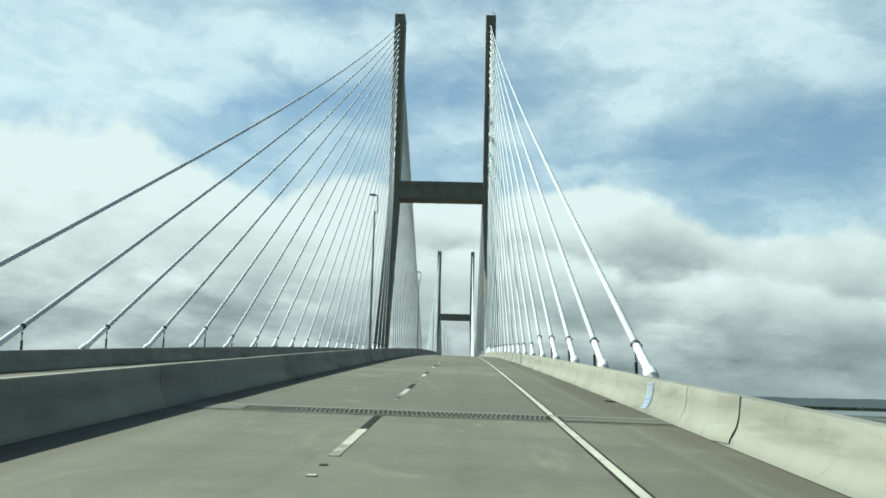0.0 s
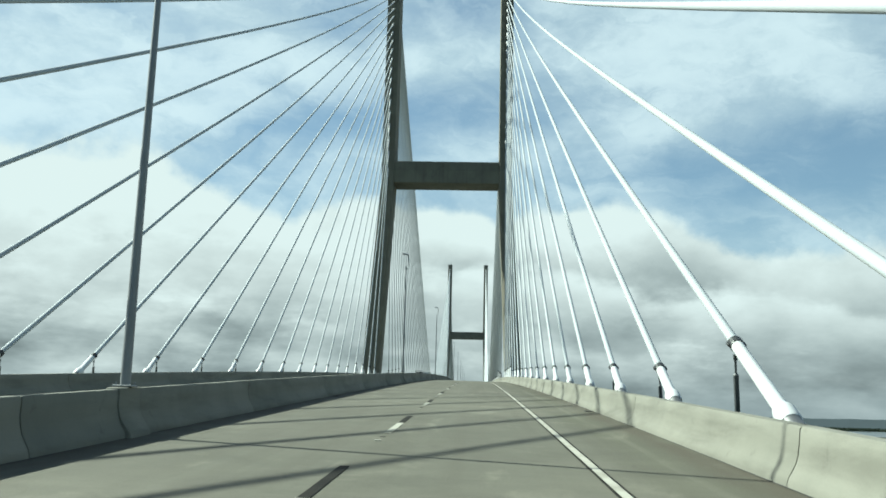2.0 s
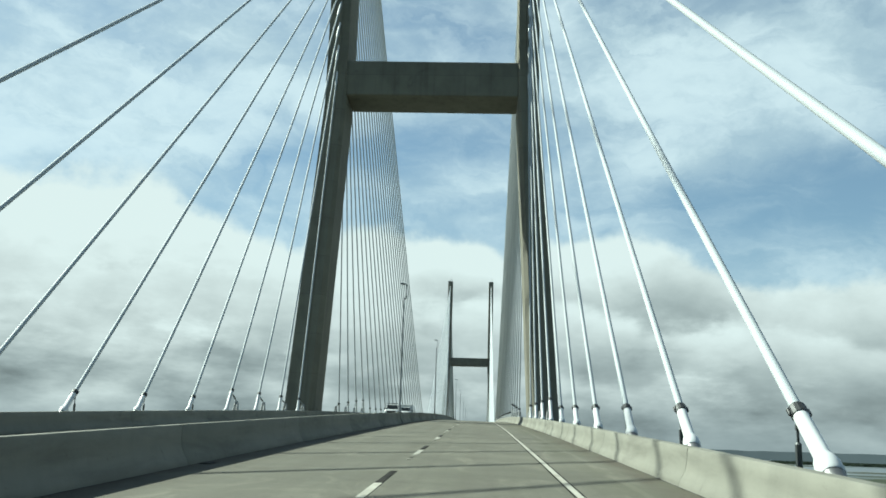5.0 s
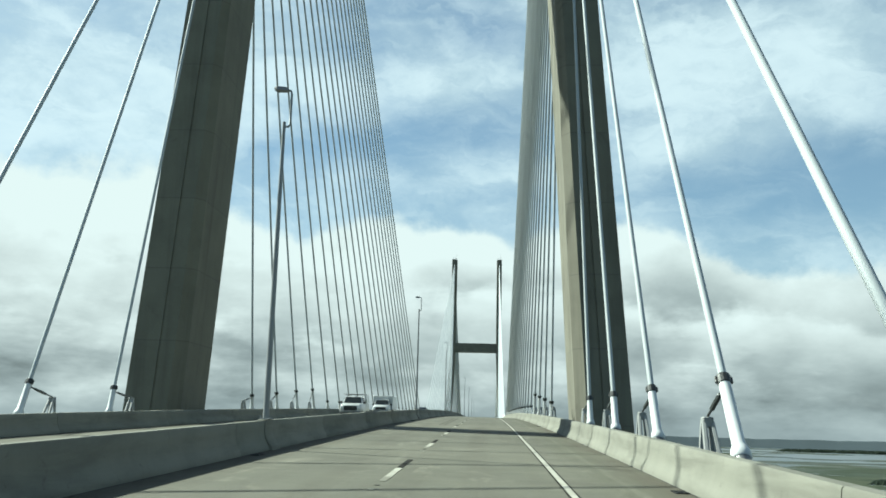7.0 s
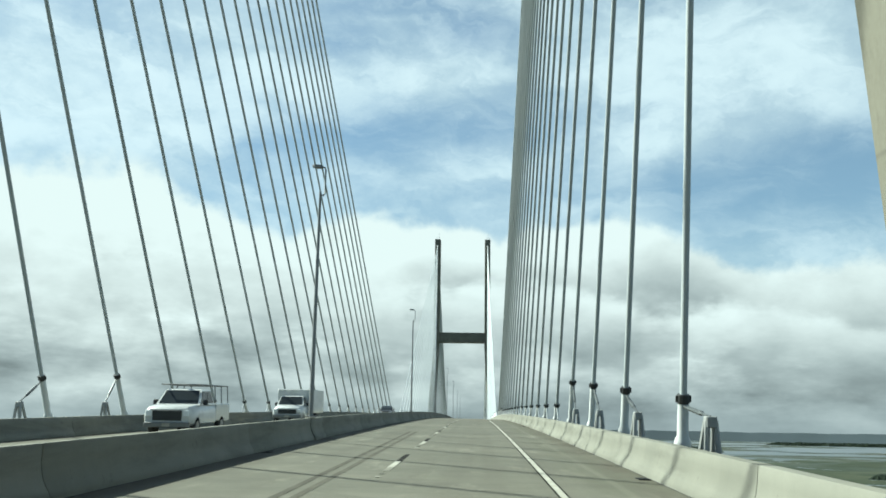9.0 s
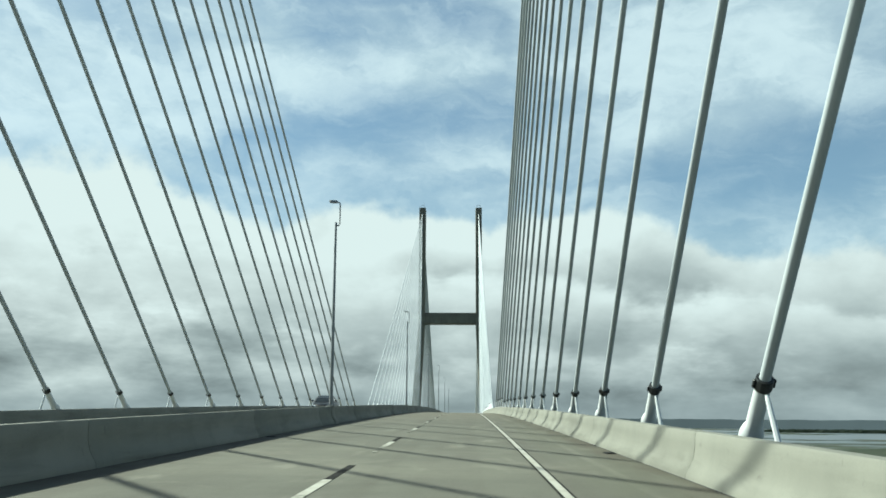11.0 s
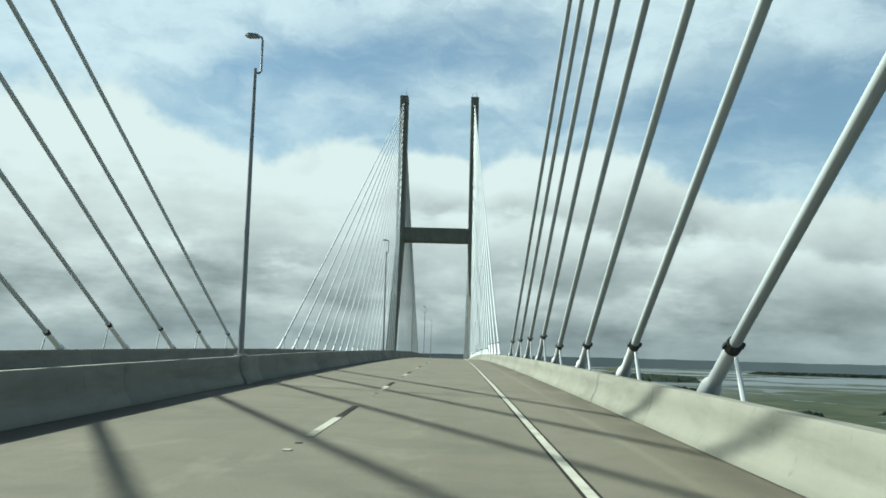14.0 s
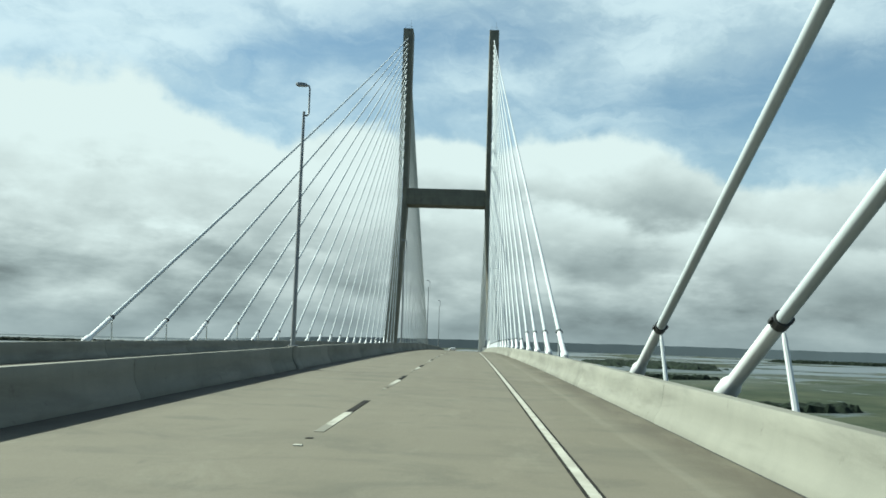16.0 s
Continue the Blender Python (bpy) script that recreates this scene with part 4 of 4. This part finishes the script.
def front_end(root, half, y, z_grille, z_lamp, lamp_mat):
    part("grille", box(bmesh.new(), -half * 0.62, half * 0.62, y - 0.03, y + 0.05, z_grille[0], z_grille[1], 0.02), STEEL_DARK, root, "black grille")
    for i in range(3):
        z = z_grille[0] + (z_grille[1] - z_grille[0]) * (0.25 + 0.25 * i)
        part("grille_bar", box(bmesh.new(), -half * 0.60, half * 0.60, y - 0.045, y - 0.02, z - 0.012, z + 0.012), STEEL_DARK, root)
    for side in (-1, 1):
        x = side * half * 0.79
        part("headlight", box(bmesh.new(), x - 0.13, x + 0.13, y - 0.025, y + 0.12, z_lamp[0], z_lamp[1], 0.02), lamp_mat, root, "headlight")
        part("mirror", box(bmesh.new(), side * (half + 0.10) - 0.10, side * (half + 0.10) + 0.10, y + 1.55, y + 1.68, z_lamp[1] + 0.22, z_lamp[1] + 0.44, 0.03), STEEL_DARK, root)
    part("bumper", box(bmesh.new(), -half * 0.97, half * 0.97, y - 0.10, y + 0.12, z_grille[0] - 0.28, z_grille[0] - 0.06, 0.03), STEEL_GREY, root)
    part("number_plate", box(bmesh.new(), -0.16, 0.16, y - 0.115, y - 0.10, z_grille[0] - 0.24, z_grille[0] - 0.10), PAINT_WHITE, root)


def windows(root, secs, half_pts):
    """Windscreen, side and rear glass on a cabin given by its foot and roof rectangles."""
    (y0, y1, zf, wf), (y2, y3, zr, wr) = secs

    def p(side, u, v):
        yb, yt = y0 + (y1 - y0) * u, y2 + (y3 - y2) * u
        return Vector((side * (wf + (wr - wf) * v), yb + (yt - yb) * v, zf + (zr - zf) * v))
    e = 0.012
    part("windscreen", quad(bmesh.new(), [p(-0.90, 0, 0.10) + Vector((0, -e, 0)), p(0.90, 0, 0.10) + Vector((0, -e, 0)), p(0.90, 0, 0.90) + Vector((0, -e, e)), p(-0.90, 0, 0.90) + Vector((0, -e, e))], 0.01), GLASS_DARK, root)
    part("rear_window", quad(bmesh.new(), [p(-0.88, 1, 0.15) + Vector((0, e, 0)), p(0.88, 1, 0.15) + Vector((0, e, 0)), p(0.88, 1, 0.88) + Vector((0, e, e)), p(-0.88, 1, 0.88) + Vector((0, e, e))], 0.01), GLASS_DARK, root)
    for side in (-1, 1):
        for u0, u1 in half_pts:
            o = Vector((side * e, 0, 0))
            part("side_window", quad(bmesh.new(), [p(side, u0, 0.14) + o, p(side, u1, 0.14) + o, p(side, u1, 0.86) + o, p(side, u0, 0.86) + o], 0.01), GLASS_DARK, root)


def cabin(foot, roof):
    (y0, y1, zf, wf), (y2, y3, zr, wr) = foot, roof
    return loft(bmesh.new(), [[(-wf, y0, zf), (wf, y0, zf), (wf, y1, zf), (-wf, y1, zf)], [(-wr, y2, zr - 0.05), (wr, y2, zr - 0.05), (wr, y3, zr - 0.05), (-wr, y3, zr - 0.05)],
                              [(-wr + 0.08, y2 + 0.08, zr), (wr - 0.08, y2 + 0.08, zr), (wr - 0.08, y3 - 0.08, zr), (-wr + 0.08, y3 - 0.08, zr)]])


def pickup():
    root = thing("pickup_truck", (0, 0, 0), "white pickup truck with a ladder rack over its bed", "pickup truck")
    h = 0.98
    b = loft(bmesh.new(), [ring(0.0, 0.50, 1.08, h * 0.92, h * 0.84), ring(0.12, 0.42, 1.18, h, h * 0.92), ring(1.35, 0.42, 1.28, h, h * 0.95), ring(3.55, 0.42, 1.30, h, h * 0.96)])
    part("body", b, CAR_WHITE, root, smooth=True)
    foot, roof = (1.25, 3.45, 1.25, 0.95), (1.95, 3.25, 1.93, 0.78)
    part("cab", cabin(foot, roof), CAR_WHITE, root)
    windows(root, (foot, roof), [(0.10, 0.50), (0.54, 0.92)])
    for side in (-1, 1):
        part("bed_side", box(bmesh.new(), *sorted((side * h, side * (h - 0.10))), 3.55, 5.75, 0.55, 1.32, 0.03), CAR_WHITE, root)
    part("bed_floor", box(bmesh.new(), -h + 0.1, h - 0.1, 3.55, 5.7, 0.55, 0.68), STEEL_DARK, root)
    part("tailgate", box(bmesh.new(), -h + 0.1, h - 0.1, 5.68, 5.76, 0.6, 1.30, 0.02), CAR_WHITE, root)
    front_end(root, h, 0.0, (0.62, 1.04), (0.80, 1.04), LAMP_CLEAR)
    wheels(root, h, (0.95, 4.55), 0.39)
    for side in (-1, 1):
        part("rack_rail", tube(bmesh.new(), [(side * 0.86, 1.6, 2.12), (side * 0.86, 5.7, 2.12)], [0.03, 0.03], 6), STEEL_GREY, root)
        for y in (3.6, 4.6, 5.65):
            part("rack_post", tube(bmesh.new(), [(side * 0.92, y, 1.3), (side * 0.86, y, 2.12)], [0.028, 0.028], 6), STEEL_GREY, root)
    for y in (1.65, 3.6, 4.6, 5.65):
        part("rack_bar", tube(bmesh.new(), [(-0.86, y, 2.12), (0.86, y, 2.12)], [0.028, 0.028], 6), STEEL_GREY, root)
    return root


def box_truck():
    root = thing("box_truck", (0, 0, 0), "white van with a tall box body", "box truck")
    h = 0.98
    b = loft(bmesh.new(), [ring(0.0, 0.45, 1.05, h * 0.90, h * 0.80), ring(0.15, 0.40, 1.15, h, h * 0.90), ring(0.95, 0.40, 1.28, h, h * 0.95), ring(2.2, 0.40, 1.30, h, h * 0.96)])
    part("body", b, CAR_WHITE, root, smooth=True)
    foot, roof = (0.95, 2.20, 1.25, 0.92), (1.55, 2.20, 1.90, 0.78)
    part("cab", cabin(foot, roof), CAR_WHITE, root)
    windows(root, (foot, roof), [(0.12, 0.85)])
    part("box_body", box(bmesh.new(), -1.15, 1.15, 2.25, 7.6, 0.72, 2.35, 0.04), CAR_WHITE, root, "tall white box body")
    part("chassis", box(bmesh.new(), -0.8, 0.8, 2.0, 7.5, 0.5, 0.71), STEEL_DARK, root)
    front_end(root, h, 0.0, (0.70, 0.98), (0.80, 1.0), LAMP_CLEAR)
    wheels(root, h, (0.85, 5.6), 0.37)
    return root


def sedan(label, mat):
    root = thing("car", (0, 0, 0), label, "car")
    h = 0.92
    secs = [(0.0, 0.36, 0.66, 0.74, 0.66), (0.10, 0.26, 0.74, 0.86, 0.76), (0.45, 0.22, 0.84, 0.91, 0.82), (1.20, 0.22, 0.95, h, 0.84), (3.70, 0.22, 0.99, h, 0.85), (4.45, 0.24, 1.00, 0.90, 0.80), (4.75, 0.34, 0.94, 0.82, 0.72)]
    b = loft(bmesh.new(), [ring(*c) for c in secs])
    part("body", b, mat, root, smooth=True)
    # the cabin rises in a bow from the bonnet to the boot
    arch = [(1.02, 0.93, 0.80), (1.60, 1.24, 0.70), (2.15, 1.42, 0.62), (2.75, 1.46, 0.60), (3.35, 1.42, 0.60), (3.95, 1.22, 0.66), (4.40, 0.97, 0.74)]
    b = bmesh.new()
    rows = [[b.verts.new(c) for c in ((-0.84, y, 0.92), (-wr - 0.03, y, z - 0.05), (-wr + 0.08, y, z), (wr - 0.08, y, z), (wr + 0.03, y, z - 0.05), (0.84, y, 0.92))] for y, z, wr in arch]
    for r0, r1 in zip(rows, rows[1:]):
        for k in range(5):
            b.faces.new((r0[k], r0[k + 1], r1[k + 1], r1[k]))
    b.faces.new(rows[0])
    b.faces.new(rows[-1][::-1])
    part("cabin", b, mat, root, smooth=True)
    e = 0.012

    def glass(name, i, k, inset):
        (y0, z0, w0), (y1, z1, w1) = arch[i], arch[k]
        lift = Vector((0, -e if k > i and i == 0 else e, e))
        pts = [Vector((-w0 + inset, y0, z0)), Vector((w0 - inset, y0, z0)), Vector((w1 - inset, y1, z1)), Vector((-w1 + inset, y1, z1))]
        mid = sum(pts, Vector()) / 4
        part(name, quad(bmesh.new(), [mid + (p - mid) * 0.94 + lift for p in pts], 0.008), GLASS_DARK, root)

    glass("windscreen", 0, 1, 0.09)
    glass("windscreen", 1, 2, 0.08)
    glass("rear_window", 5, 6, 0.09)
    for side in (-1, 1):
        for i, k in ((1, 2), (2, 3), (3, 4), (4, 5)):
            (y0, z0, w0), (y1, z1, w1) = arch[i], arch[k]

            def at(y, z, w, u):
                foot, head = Vector((side * 0.84, y, 0.92)), Vector((side * (w + 0.03), y, z - 0.05))
                return foot.lerp(head, u) + Vector((side * e, 0, 0))
            part("side_window", quad(bmesh.new(), [at(y0 + 0.03, z0, w0, 0.12), at(y1 - 0.03, z1, w1, 0.12), at(y1 - 0.03, z1, w1, 0.88), at(y0 + 0.03, z0, w0, 0.88)], 0.008), GLASS_DARK, root)
        lens = loft(bmesh.new(), [[(side * x, y, z0), (side * (x + 0.10), y + 0.02, z0), (side * (x + 0.10), y + 0.02, z1), (side * x, y, z1)] for x, y, z0, z1 in ((0.42, -0.03, 0.60, 0.67), (0.56, 0.02, 0.59, 0.71), (0.72, 0.16, 0.62, 0.76))])
        part("headlight", lens, LAMP_CLEAR, root, "swept-back clear headlight")
        part("mirror", box(bmesh.new(), side * 0.98 - 0.09, side * 0.98 + 0.09, 1.55, 1.66, 0.98, 1.12, 0.03), mat, root)
        part("tail_light", box(bmesh.new(), side * 0.66 - 0.12, side * 0.66 + 0.12, 4.68, 4.78, 0.74, 0.90, 0.02), LAMP_RED, root)
    part("grille", box(bmesh.new(), -0.36, 0.36, -0.05, 0.06, 0.54, 0.65, 0.02), STEEL_DARK, root, "black grille")
    for z in (0.57, 0.60, 0.63):
        part("grille_bar", box(bmesh.new(), -0.34, 0.34, -0.062, -0.045, z - 0.006, z + 0.006), STEEL_GREY, root)
    part("bumper", box(bmesh.new(), -0.78, 0.78, -0.09, 0.10, 0.34, 0.50, 0.04), mat, root)
    part("rear_bumper", box(bmesh.new(), -0.80, 0.80, 4.66, 4.84, 0.36, 0.60, 0.04), mat, root)
    part("number_plate", box(bmesh.new(), -0.16, 0.16, -0.11, -0.095, 0.37, 0.48), PAINT_WHITE, root)
    wheels(root, h, (0.88, 3.72), 0.33)
    return root


def park(ob, x, y, turn=0.0, size=(1, 1, 1)):
    ob.matrix_world = pose(x, y, road_z(y + 2) + crown(x), road_pitch(y + 2) * (1 if turn == 0 else -1), 0, turn) @ Matrix.Diagonal((*size, 1))


park(pickup(), -6.2, 219.5)
park(box_truck(), -6.2, 243.0)
park(sedan("dark grey sedan with clear headlights in the far lanes", CAR_DARK), -6.0, 306.6, 0.0, (1.05, 1.03, 1.14))
park(sedan("white sedan far ahead past the crest", CAR_WHITE), 2.5, 592.0, 180.0)


# ------------------------------------------------------------------ tyre marks past the first pylon
for x0 in (3.24, 3.56):
    b = bmesh.new()
    rows = []
    for i in range(13):
        y = 197.0 + 34.0 * i / 12
        x = x0 - 0.25 * (i / 12) ** 1.5
        rows.append([b.verts.new((x + o, y, road_z(y) + crown(x) + 0.004)) for o in (-0.07, 0.07)])
    for a, c in zip(rows, rows[1:]):
        b.faces.new((a[0], a[1], c[1], c[0]))
    part("tyre_mark", b, TYRE_BLACK, road)
